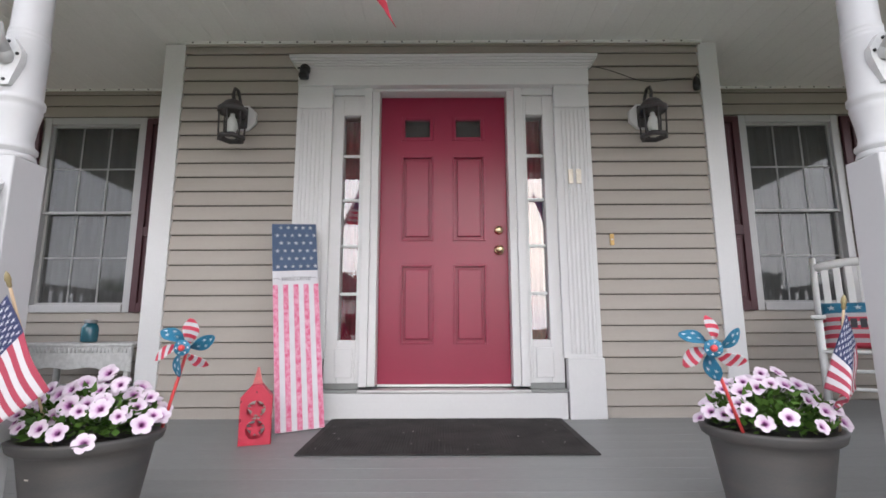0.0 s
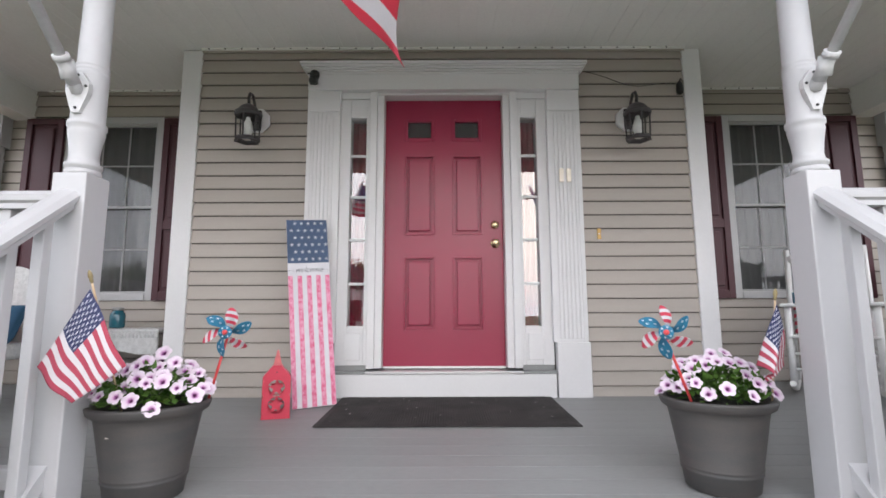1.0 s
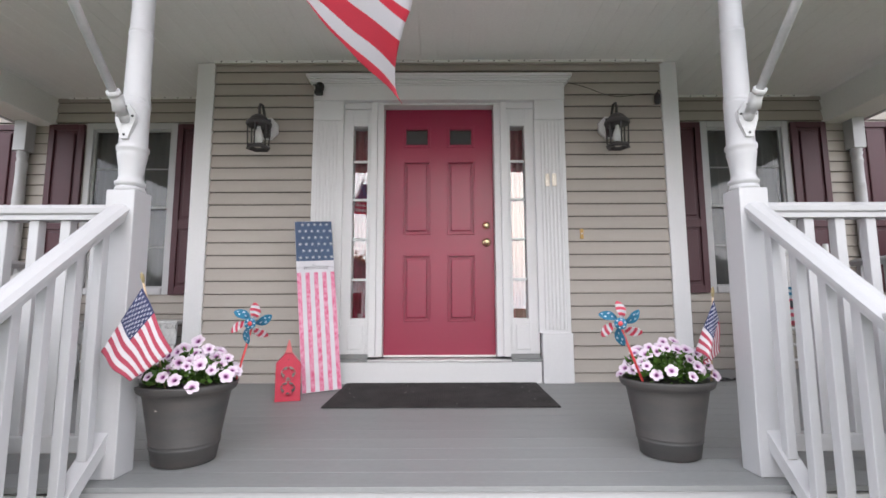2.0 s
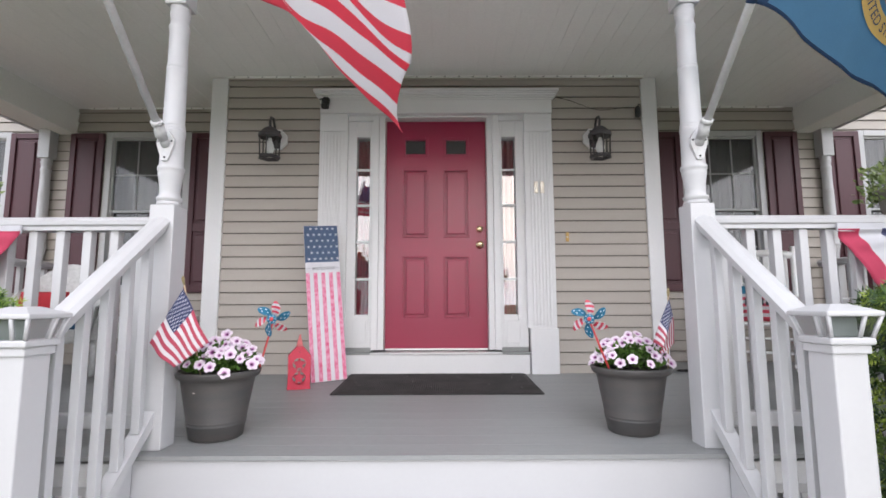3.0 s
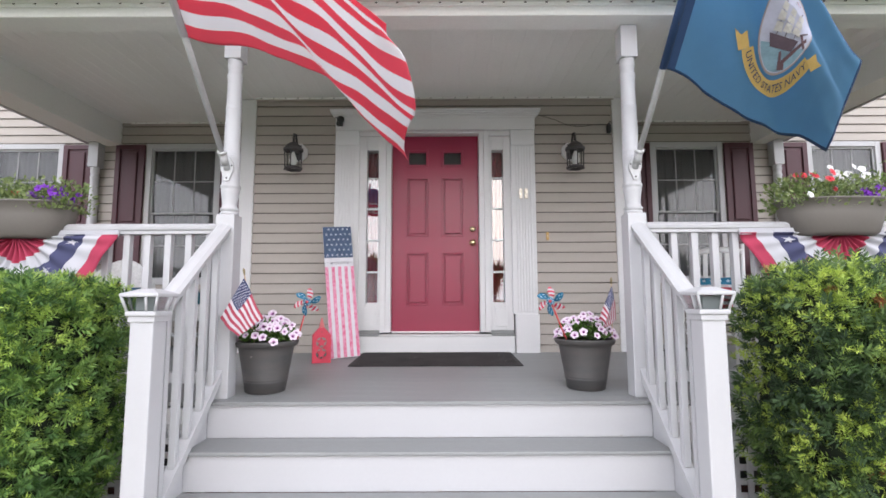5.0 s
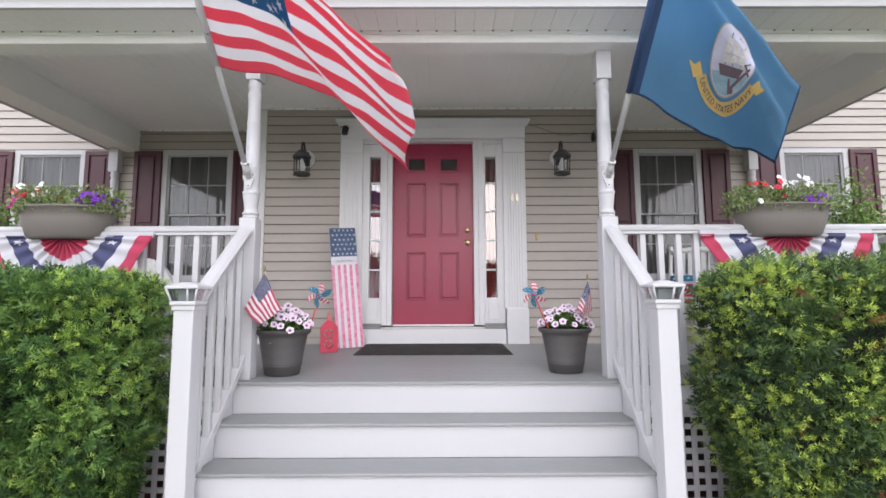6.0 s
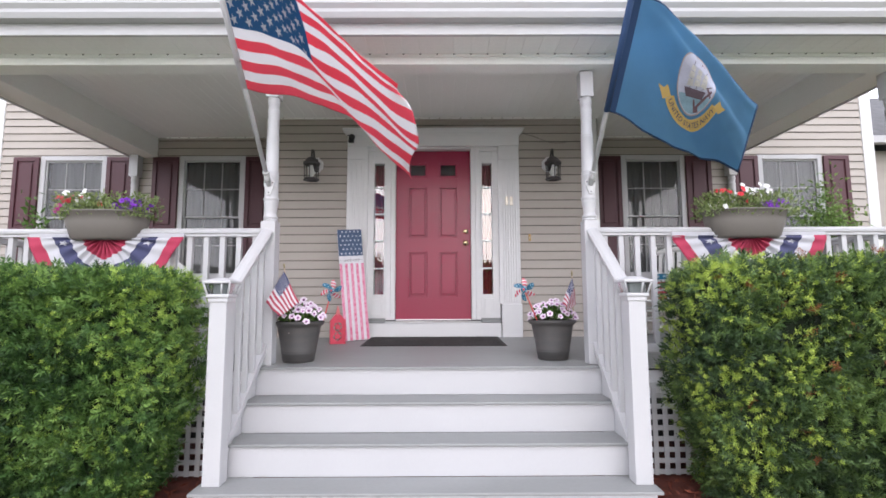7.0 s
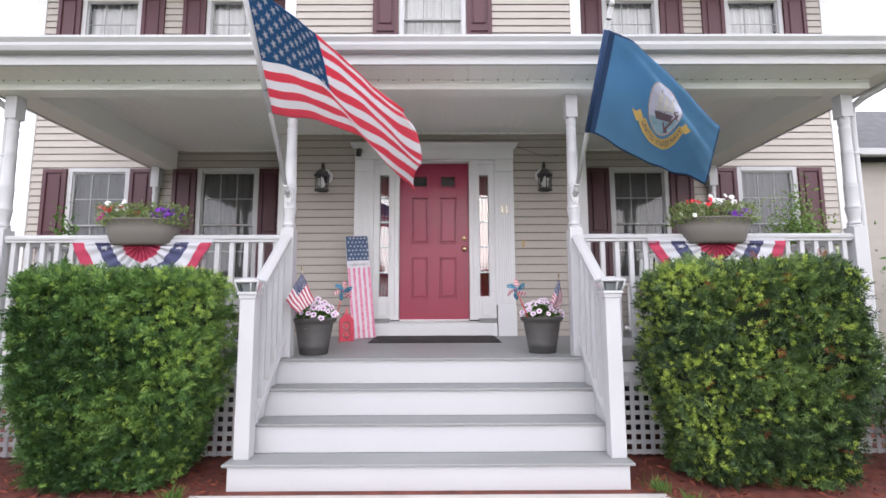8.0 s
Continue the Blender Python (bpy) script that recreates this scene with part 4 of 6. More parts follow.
for x, y in ((1.53, -2.83), (1.62, -3.08), (-1.62, -2.95)):
    n = 60
    P = np.stack([rng.normal(x, 0.03, n), rng.normal(y, 0.03, n), np.full(n, GROUND)], axis=1)
    d = unit(np.stack([rng.normal(0, 0.5, n), rng.normal(0, 0.5, n), np.ones(n)], axis=1))
    tagged(new("grass_tuft", leaf_mesh("grass_tuft", P, d, unit(np.cross(d, rng.normal(size=(n, 3)))), rng.uniform(0.06, 0.14, n), np.full(n, 0.007), LEAF)), "small green weed growing by the steps", "weed", kind="stuff")

# ---- neighbouring wing and the house across the road ----
wing = thing("garage", "beige-sided garage wing with grey shingled roof", "building", (6.6, 2.2, GROUND))
part("wall", boxed(-0.6, 7, 0, 5, 0, 3.75), SIDING, wing)
part("roof", prism(bmesh.new(), [(-0.3, 3.75), (2.6, 5.6), (5.4, 3.75), (5.4, 3.9), (2.6, 5.78), (-0.3, 3.9)], "x", -0.7, 7.4), SHINGLE, wing)
part("gutter", boxed(-0.7, 7.4, -0.42, -0.30, 3.76, 3.88, 0.01), WHITE, wing)
far = thing("house", "white house with grey gable roof across the road", "building", (-9, -33, GROUND))
part("wall", boxed(-5, 5, -4, 4, 0, 3.4), TRIM, far)
part("roof", prism(bmesh.new(), [(-5.6, 3.3), (0, 6.4), (5.6, 3.3)], "y", -4.4, 4.4), SHINGLE, far)
for x in (-3, 0, 3):
    part("window", boxed(x - 0.5, x + 0.5, 4.0, 4.03, 1.0, 2.4), DARK, far)


# ---- cloth and printed things ----
def cloth(m, f=0.5):
    """Lets some light through a thin fabric."""
    n, l = m.node_tree.nodes, m.node_tree.links
    b = n["Principled BSDF"]
    tr, mx = n.new("ShaderNodeBsdfTranslucent"), n.new("ShaderNodeMixShader")
    mx.inputs[0].default_value = f
    l.new(b.inputs["Base Color"].links[0].from_socket, tr.inputs[0])
    l.new(b.outputs[0], mx.inputs[1]), l.new(tr.outputs[0], mx.inputs[2]), l.new(mx.outputs[0], n["Material Output"].inputs[0])
    return m


F_RED = mat("flag_red_cloth", (0.82, 0.13, 0.195), 0.8, vary=0.06, fine=300, bump=0.1)
F_WHITE = mat("flag_white_cloth", (0.84, 0.83, 0.85), 0.8, vary=0.04, fine=300, bump=0.1)
F_BLUE = mat("flag_blue_cloth", (0.045, 0.16, 0.33), 0.8, vary=0.08, fine=300, bump=0.1)
F_TEAL = mat("teal_blue_print", (0.02, 0.16, 0.27), 0.6, vary=0.08)
F_NAVY = mat("navy_flag_cloth", (0.165, 0.37, 0.57), 0.75, vary=0.08, coarse=3, fine=300, bump=0.1)
F_NAVY_EDGE = mat("dark_blue_hem", (0.018, 0.05, 0.13), 0.8)
GOLD = mat("gold_print", (0.54, 0.37, 0.12), 0.7, vary=0.06)
SMALL_RED = mat("small_flag_red", (0.36, 0.052, 0.085), 0.85, vary=0.1)
SMALL_WHITE = mat("small_flag_white", (0.56, 0.53, 0.55), 0.85, vary=0.05)
SMALL_BLUE = mat("small_flag_blue", (0.032, 0.040, 0.105), 0.8, vary=0.08)
for m_ in (F_RED, F_WHITE, F_BLUE, F_NAVY):
    cloth(m_, 0.58)


def sheet(name, fn, nu, nv, materials, pick, parent, label="", thick=0.002):
    """A cloth grid over fn(u, v) in 0..1; pick gives each face its material."""
    bm = bmesh.new()
    g = [[bm.verts.new(fn(i / nu, j / nv)) for j in range(nv + 1)] for i in range(nu + 1)]
    for i in range(nu):
        for j in range(nv):
            f = bm.faces.new((g[i][j], g[i + 1][j], g[i + 1][j + 1], g[i][j + 1]))
            f.smooth, f.material_index = True, pick((i + 0.5) / nu, (j + 0.5) / nv)
    ob = part(name, bm, materials, parent, label, fix=False)
    s = ob.modifiers.new("thickness", "SOLIDIFY")
    s.thickness, s.offset = thick, 0
    return ob


def normal_at(fn, u, v, toward):
    e = 0.004
    p = Vector(fn(u, v))
    a, b = Vector(fn(min(u + e, 1.0), v)) - Vector(fn(u - e, v)), Vector(fn(u, min(v + e, 1.0))) - Vector(fn(u, v - e))
    n = a.cross(b).normalized()
    return p, n if n.dot(Vector(toward)) > 0 else -n


def printed(name, polys, fn, lift, material, parent, toward=(0, -1, 0), label="", fine=1):
    """Flat printed shapes, each a list of (u, v), laid on a curved sheet."""
    bm = bmesh.new()
    for poly in polys:
        pts = poly
        if fine > 1:
            pts = [(a[0] + (b[0] - a[0]) * k / fine, a[1] + (b[1] - a[1]) * k / fine) for a, b in zip(poly, poly[1:] + poly[:1]) for k in range(fine)]
        cu, cv = sum(p[0] for p in pts) / len(pts), sum(p[1] for p in pts) / len(pts)
        def put(u, v):
            p, n = normal_at(fn, u, v, toward)
            return bm.verts.new(p + n * lift)
        rings = [[put(cu + (u - cu) * k / (2 if fine > 1 else 1), cv + (v - cv) * k / (2 if fine > 1 else 1)) for u, v in pts] for k in ((1, 2) if fine > 1 else (1,))]
        c = put(cu, cv)
        for k in range(len(pts)):
            bm.faces.new((c, rings[0][k], rings[0][(k + 1) % len(pts)]))
            if fine > 1:
                bm.faces.new((rings[0][k], rings[1][k], rings[1][(k + 1) % len(pts)], rings[0][(k + 1) % len(pts)]))
    return part(name, bm, material, parent, label, fix=False)


def star(cx, cy, ru, rv, turn=0.0):
    return [(cx + ru * (1 if k % 2 == 0 else 0.40) * math.sin(math.pi * k / 5 + turn), cy + rv * (1 if k % 2 == 0 else 0.40) * math.cos(math.pi * k / 5 + turn)) for k in range(10)]


def letters(text, size, shear=0.0, thin=0.0):
    """Outlines of a line of text as triangles, centred on its middle."""
    cu = bpy.data.curves.new("lettering", "FONT")
    cu.body, cu.size, cu.align_x, cu.align_y, cu.shear, cu.resolution_u, cu.offset = text, size, "CENTER", "CENTER", shear, 3, thin
    ob = bpy.data.objects.new("lettering", cu)
    me = bpy.data.meshes.new_from_object(ob)
    tris = [[me.vertices[i].co.xy[:] for i in p.vertices] for p in me.polygons]
    bpy.data.objects.remove(ob)
    bpy.data.meshes.remove(me)
    return tris


def lettered(name, tris, place, material, parent, label=""):
    bm = bmesh.new()
    for t_ in tris:
        vs = [bm.verts.new(place(x, y)) for x, y in t_]
        try:
            bm.faces.new(vs)
        except ValueError:
            pass
    return part(name, bm, material, parent, label, fix=False)


def through3(a, b, c, s):
    """A smooth curve from a to c that passes b half way."""
    a, b, c = Vector(a), Vector(b), Vector(c)
    m = 2 * b - 0.5 * (a + c)
    return (1 - s) ** 2 * a + 2 * s * (1 - s) * m + s * s * c


def stripes(u, v):
    return 2 if (u < 0.4 and v > 6 / 13) else (0 if int(v * 13) % 2 == 0 else 1)


def star_field(u0, u1, v0, v1, rows=9, per=6, scale=0.3):
    out = []
    du, dv = (u1 - u0) / (2 * per), (v1 - v0) / (rows + 1)
    for r in range(rows):
        for k in range(per if r % 2 == 0 else per - 1):
            out.append((u0 + du * (1 + 2 * k + (r % 2)), v0 + dv * (r + 1), du * scale * 1.7, dv * scale * 2.6))
    return out


def pole_bracket(x, tip, label):
    """Flag pole in a cast bracket screwed to a porch post."""
    foot = Vector((x, POST_Y - 0.058, 1.335))
    t = thing("flag_pole", label, "flagpole", foot, group="flag poles")
    d = (Vector(tip) - foot)
    L = d.length
    d.normalize()
    bm = bmesh.new()
    # diamond plate, main socket along the pole and a second, upright one crossing it
    plate = [bm.verts.new((x_, y_, z_)) for y_ in (0.014, -0.006) for x_, z_ in ((-0.014, -0.075), (0.014, -0.075), (0.040, 0.0), (0.040, 0.028), (0.012, 0.070), (-0.012, 0.070), (-0.040, 0.028), (-0.040, 0.0))]
    bm.faces.new(plate[8:]), bm.faces.new(plate[:8][::-1])
    for k in range(8):
        bm.faces.new((plate[k], plate[(k + 1) % 8], plate[8 + (k + 1) % 8], plate[8 + k]))
    tube(bm, [Vector((0, 0.0, 0)), d * 0.05], 0.021, 12)
    tube(bm, [d * 0.03, d * 0.125], 0.0215, 14)
    tube(bm, [d * 0.108, d * 0.128], 0.0255, 14)
    up = Vector((0, -0.35, 0.94))
    tube(bm, [d * 0.075 - up * 0.030, d * 0.075 + up * 0.034], 0.024, 14)
    br = part("bracket", bm, ALLOY, t, "cast grey metal bracket")
    for x_, z in ((0, -0.060), (0.030, 0.018), (-0.030, 0.018), (0, 0.058)):
        part("screw", lathe(bmesh.new(), [(0.005, 0), (0.005, 0.003), (0.003, 0.005)], 10), BLACK, br, at=pose(x_, -0.006, z, 90))
    part("pole", tube(bmesh.new(), [d * 0.05, d * L], 0.0165, 14), ALLOY, t, "grey metal pole")
    part("finial", lathe(bmesh.new(), [(0.012, 0), (0.018, 0.008), (0.02, 0.02), (0.014, 0.034), (0.002, 0.04)], 14), WHITE, t, at=Matrix.Translation(d * L) @ d.to_track_quat("Z", "Y").to_matrix().to_4x4())
    for s in (0.55, 0.95):
        part("clip_ring", tube(bmesh.new(), [d * (L * s - 0.006), d * (L * s + 0.006)], 0.0195, 12), BLACK, t)
    return foot, d, L


footL, dL, LL = pole_bracket(-1.258, (-1.185, -3.36, 2.50), "grey metal flag pole on a porch post")
footR, dR, LR = pole_bracket(1.272, (1.232, -3.16, 2.36), "white metal flag pole on a porch post")

# large striped flag, blown towards the door
hb, ht = footL + dL * 0.80, footL + dL * 1.68


def tension(u, v, ratio):
    """Angle and distance from the upper hoist corner, from which a hung flag's folds spread."""
    x, y = u * ratio, 1 - v
    return math.atan2(y, x + 1e-6), math.hypot(x, y)


def crease(x):
    """A wave with sharp ridges and valleys."""
    return math.asin(0.96 * math.sin(x)) / 1.28


NEAR_WAY, FAR_WAY, FLY = Vector((0.96, 0.19, -0.19)), Vector((0.755, 0.33, -0.565)), 1.34


def us_surface(u, v):
    """Hangs level beside the pole, then drops away past a slanting crease."""
    bend = 0.10 + 0.44 * (1 - v)
    past = 0.5 * (u - bend + math.sqrt((u - bend) ** 2 + 0.0012))
    p = hb.lerp(ht, v) + FLY * ((u - past) * NEAR_WAY + past * FAR_WAY)
    q, far = tension(u, v, 1.62)
    grow = min(1.0, u * 2.6)
    w = crease(6.6 * q + 0.2) + 0.30 * crease(15.0 * q + 1.4)
    ripple = 0.034 * math.sin(10.5 * u + 3.2 * v) * u ** 2 + 0.030 * math.sin(14 * v + 4 * u) * u ** 3
    wrinkle = 0.014 * noise.noise(Vector((u * 9, v * 6, 2))) * grow
    droop = -0.07 * math.sin(math.pi * v) * u ** 2 * (1 - v)
    tail = max(0.0, u - 0.84) / 0.16
    return p + Vector((0.25, -0.80, 0.40)) * (0.060 * far * w * grow + ripple + wrinkle) + Vector((-0.05, 0.06, 0.04)) * tail ** 2 * math.sin(8.0 * v + 0.6) + Vector((0, 0, droop))


t = thing("flag", "large stars-and-stripes cloth flag blowing from its pole", "flag", (0, 0, 0), group="large flags")
sheet("cloth", us_surface, 90, 78, (F_RED, F_WHITE, F_BLUE), stripes, t)
for cu, cv, ru, rv in star_field(0.0, 0.4, 6 / 13, 1.0):
    printed("star", [star(cu, cv, ru, rv, -0.3)], us_surface, 0.004, F_WHITE, t)
part("sleeve", tube(bmesh.new(), [hb, hb.lerp(ht, 0.5), ht], 0.020, 10), F_WHITE, t, "white canvas sleeve")

# blue flag with emblem
nb, nt = footR + dR * 0.62, footR + dR * 1.40


def navy_surface(u, v):
    """Folded once from the upper hoist corner, its lower fly corner hanging."""
    bend = 0.16 + 0.40 * (1 - v)
    past = 0.5 * (u - bend + math.sqrt((u - bend) ** 2 + 0.0008))
    p = nb.lerp(nt, v) + 1.30 * ((u - past) * Vector((0.945, 0.27, -0.18)) + past * Vector((0.81, 0.45, -0.38)))
    q, far = tension(u, v, 1.45)
    grow = min(1.0, u * 3.2)
    w = crease(5.4 * q - 0.7) + 0.35 * crease(13.0 * q + 0.6)
    ripple = 0.034 * math.sin(9.0 * u + 2.6 * v + 1.0) * u ** 1.5 + 0.022 * math.sin(11 * v - 5 * u) * u ** 2
    wrinkle = 0.012 * noise.noise(Vector((u * 8, v * 6, 7))) * grow
    sag = 0.05 * math.sin(math.pi * min(1.0, u * 1.25)) * (1 - v) + 0.10 * max(0.0, u - 0.55) * (1 - v)
    return p + Vector((-0.30, -0.85, 0.30)) * (0.105 * far * w * grow + ripple + wrinkle) + Vector((0, 0, -sag))


t = thing("flag", "large blue cloth flag with round emblem and gold scroll", "flag", (0, 0, 0), group="large flags")
sheet("cloth", navy_surface, 75, 51, (F_NAVY, F_NAVY_EDGE), lambda u, v: 1 if (u < 0.06 or v < 0.02 or v > 0.98 or u > 0.985) else 0, t)


def flag_uv(x, y):
    """Metres from the flag's middle to sheet coordinates."""
    return 0.50 + x / 1.5, 0.56 + y / 0.9


def ngon(r, k=36, cx=0.0, cy=0.0, sq=1.0):
    return [flag_uv(cx + r * math.cos(2 * math.pi * i / k), cy + sq * r * math.sin(2 * math.pi * i / k)) for i in range(k)]


emblem = printed("emblem", [ngon(0.222)], navy_surface, 0.0045, mat("emblem_rope", (0.44, 0.36, 0.34), 0.8), t, label="round pale emblem with a ship and anchor", fine=2)
printed("emblem_field", [ngon(0.211)], navy_surface, 0.0065, mat("emblem_pale", (0.52, 0.53, 0.66), 0.8, vary=0.08, coarse=9), emblem, fine=2)
printed("emblem_sea", [[flag_uv(0.205 * math.cos(a_), 0.205 * math.sin(a_)) for a_ in [math.pi * (1.14 + 0.72 * i / 16) for i in range(17)]]], navy_surface, 0.0085, mat("emblem_sea", (0.27, 0.42, 0.52), 0.8, vary=0.15, coarse=14), emblem, fine=2)


def drawn(name, shapes, lift, color):
    printed(name, [[flag_uv(*q) for q in p] for p in shapes], navy_surface, lift, mat(name, color, 0.8, vary=0.12, coarse=20), emblem)


drawn("emblem_mast", [((x - 0.003, -0.06), (x + 0.003, -0.06), (x + 0.003, h_), (x - 0.003, h_)) for x, h_ in ((-0.075, 0.135), (0.0, 0.165), (0.075, 0.125))] + [((0.09, -0.045), (0.17, 0.01), (0.165, 0.018), (0.085, -0.035))], 0.0105, (0.14, 0.11, 0.13))
drawn("emblem_sail", [((x - w_, z), (x + w_, z - 0.004), (x + w_ * 0.8, z + 0.036), (x - w_ * 0.8, z + 0.038)) for x, top_ in ((-0.075, 0.085), (0.0, 0.115), (0.075, 0.075)) for z, w_ in ((-0.035, 0.034), (0.010, 0.030), (0.055, 0.024)) if z < top_], 0.012, (0.62, 0.60, 0.58))
drawn("emblem_flag", [((0.003, 0.150), (0.045, 0.155), (0.045, 0.175), (0.003, 0.170))], 0.012, (0.50, 0.20, 0.26))
drawn("emblem_hull", [((-0.135, -0.045), (0.115, -0.060), (0.085, -0.112), (-0.100, -0.100))], 0.012, (0.12, 0.085, 0.11))
drawn("emblem_anchor", [((0.015, -0.165), (0.165, -0.020), (0.178, -0.036), (0.030, -0.182)), ((-0.010, -0.120), (0.020, -0.195), (0.075, -0.190), (0.060, -0.165), (0.025, -0.165), (0.006, -0.112)), ((0.115, -0.030), (0.130, -0.014), (0.182, -0.080), (0.168, -0.090))], 0.0135, (0.17, 0.10, 0.12))


def arc_uv(r, a):
    return flag_uv(r * math.sin(a), -r * math.cos(a) + 0.02)


scroll = [[arc_uv(0.29, s * 1.0), arc_uv(0.37, s * 1.0), arc_uv(0.40, s * 1.28), arc_uv(0.35, s * 1.22), arc_uv(0.31, s * 1.3)] for s in (-1, 1)]
bm = bmesh.new()
prev = None
for i in range(33):
    cur = []
    for r in (0.262, 0.303, 0.345):
        p, n_ = normal_at(navy_surface, *arc_uv(r, -1.0 + 2.0 * i / 32), (0, -1, 0))
        cur.append(bm.verts.new(p + n_ * 0.0045))
    if prev:
        for k in range(2):
            bm.faces.new((prev[k], cur[k], cur[k + 1], prev[k + 1])).smooth = True
    prev = cur
sc = part("scroll", bm, GOLD, t, "gold scroll with dark lettering", fix=False)
for tail in scroll:
    printed("scroll_tail", [tail], navy_surface, 0.0045, GOLD, t)


def on_scroll(x, y):
    a = x / 0.305
    p, n = normal_at(navy_surface, *arc_uv(0.303 - y, a), (0, -1, 0))
    return p + n * 0.0075


lettered("lettering", letters("UNITED STATES NAVY", 0.058), on_scroll, F_NAVY_EDGE, sc)
part("sleeve", tube(bmesh.new(), [nb, nb.lerp(nt, 0.5), nt], 0.020, 10), F_NAVY_EDGE, t, "dark blue pole sleeve")

# ---- flower pots ----
POT = mat("dark_plastic_pot", (0.050, 0.050, 0.050), 0.55, vary=0.15, coarse=5, fine=120, bump=0.15, dirt=(0.075, 0.066, 0.061), stretch=(1, 1, 4))
SOIL = mat("potting_soil", (0.02, 0.014, 0.01), 1.0, vary=0.3, fine=200, bump=1)


def petal_mat(name, radius):
    """Petal colour by distance from the flower's axis, with veins."""
    m = mat(name, (0.6, 0.5, 0.6), 0.75, vary=0.05, coarse=30, bump=0.0)
    n, l = m.node_tree.nodes, m.node_tree.links
    co, sep = n.new("ShaderNodeTexCoord"), n.new("ShaderNodeVectorMath")
    sep.operation = "MULTIPLY"
    sep.inputs[1].default_value = (1 / radius, 1 / radius, 0)
    ln, grain, add_, ramp = n.new("ShaderNodeVectorMath"), n.new("ShaderNodeTexNoise"), n.new("ShaderNodeMath"), n.new("ShaderNodeValToRGB")
    ln.operation, add_.operation = "LENGTH", "MULTIPLY_ADD"
    grain.inputs["Scale"].default_value = 160
    l.new(co.outputs["Object"], sep.inputs[0]), l.new(sep.outputs[0], ln.inputs[0]), l.new(co.outputs["Object"], grain.inputs[0])
    l.new(grain.outputs[0], add_.inputs[0]), l.new(ln.outputs["Value"], add_.inputs[2])
    add_.inputs[1].default_value = 0.22
    e = ramp.color_ramp.elements
    e[0].position, e[0].color = 0.19, (0.10, 0.012, 0.085, 1)
    e[1].position, e[1].color = 0.95, (0.66, 0.57, 0.64, 1)
    for p_, c_ in ((0.31, (0.24, 0.06, 0.21)), (0.43, (0.50, 0.29, 0.46)), (0.60, (0.63, 0.51, 0.61))):
        k_ = e.new(p_)
        k_.color = (*c_, 1)
    l.new(add_.outputs[0], ramp.inputs[0]), l.new(ramp.outputs[0], n["Principled BSDF"].inputs["Base Color"])
    return m


PETAL = (petal_mat("petunia_petal", 0.028),)


def bloom(r, materials, lobes=5, seg=25):
    """An open petunia: a shallow five-lobed trumpet."""
    bm = bmesh.new()
    rad = ((0.10, -0.40), (0.22, -0.20), (0.42, -0.04), (0.72, 0.03), (1.0, 0.05))
    rings = []
    for f, h in rad:
        ring = []
        for k in range(seg):
            a = 2 * math.pi * k / seg
            lob = 1 - 0.20 * f * (0.5 + 0.5 * math.cos(lobes * a)) ** 3
            ring.append(bm.verts.new((r * f * lob * math.cos(a), r * f * lob * math.sin(a), r * (h + 0.05 * f * math.sin(lobes * a + 1)))))
        rings.append(ring)
    idx = (2, 1, 3, 0)
    for i, (a, b) in enumerate(zip(rings, rings[1:])):
        for k in range(seg):
            f = bm.faces.new((a[k], a[(k + 1) % seg], b[(k + 1) % seg], b[k]))
            f.smooth, f.material_index = True, min(idx[i], len(materials) - 1)
    bm.faces.new(rings[0]).material_index = min(2, len(materials) - 1)
    return mesh_of("flower", bm, materials, fix=False)


PETUNIA = bloom(0.028, PETAL, 5, 30)


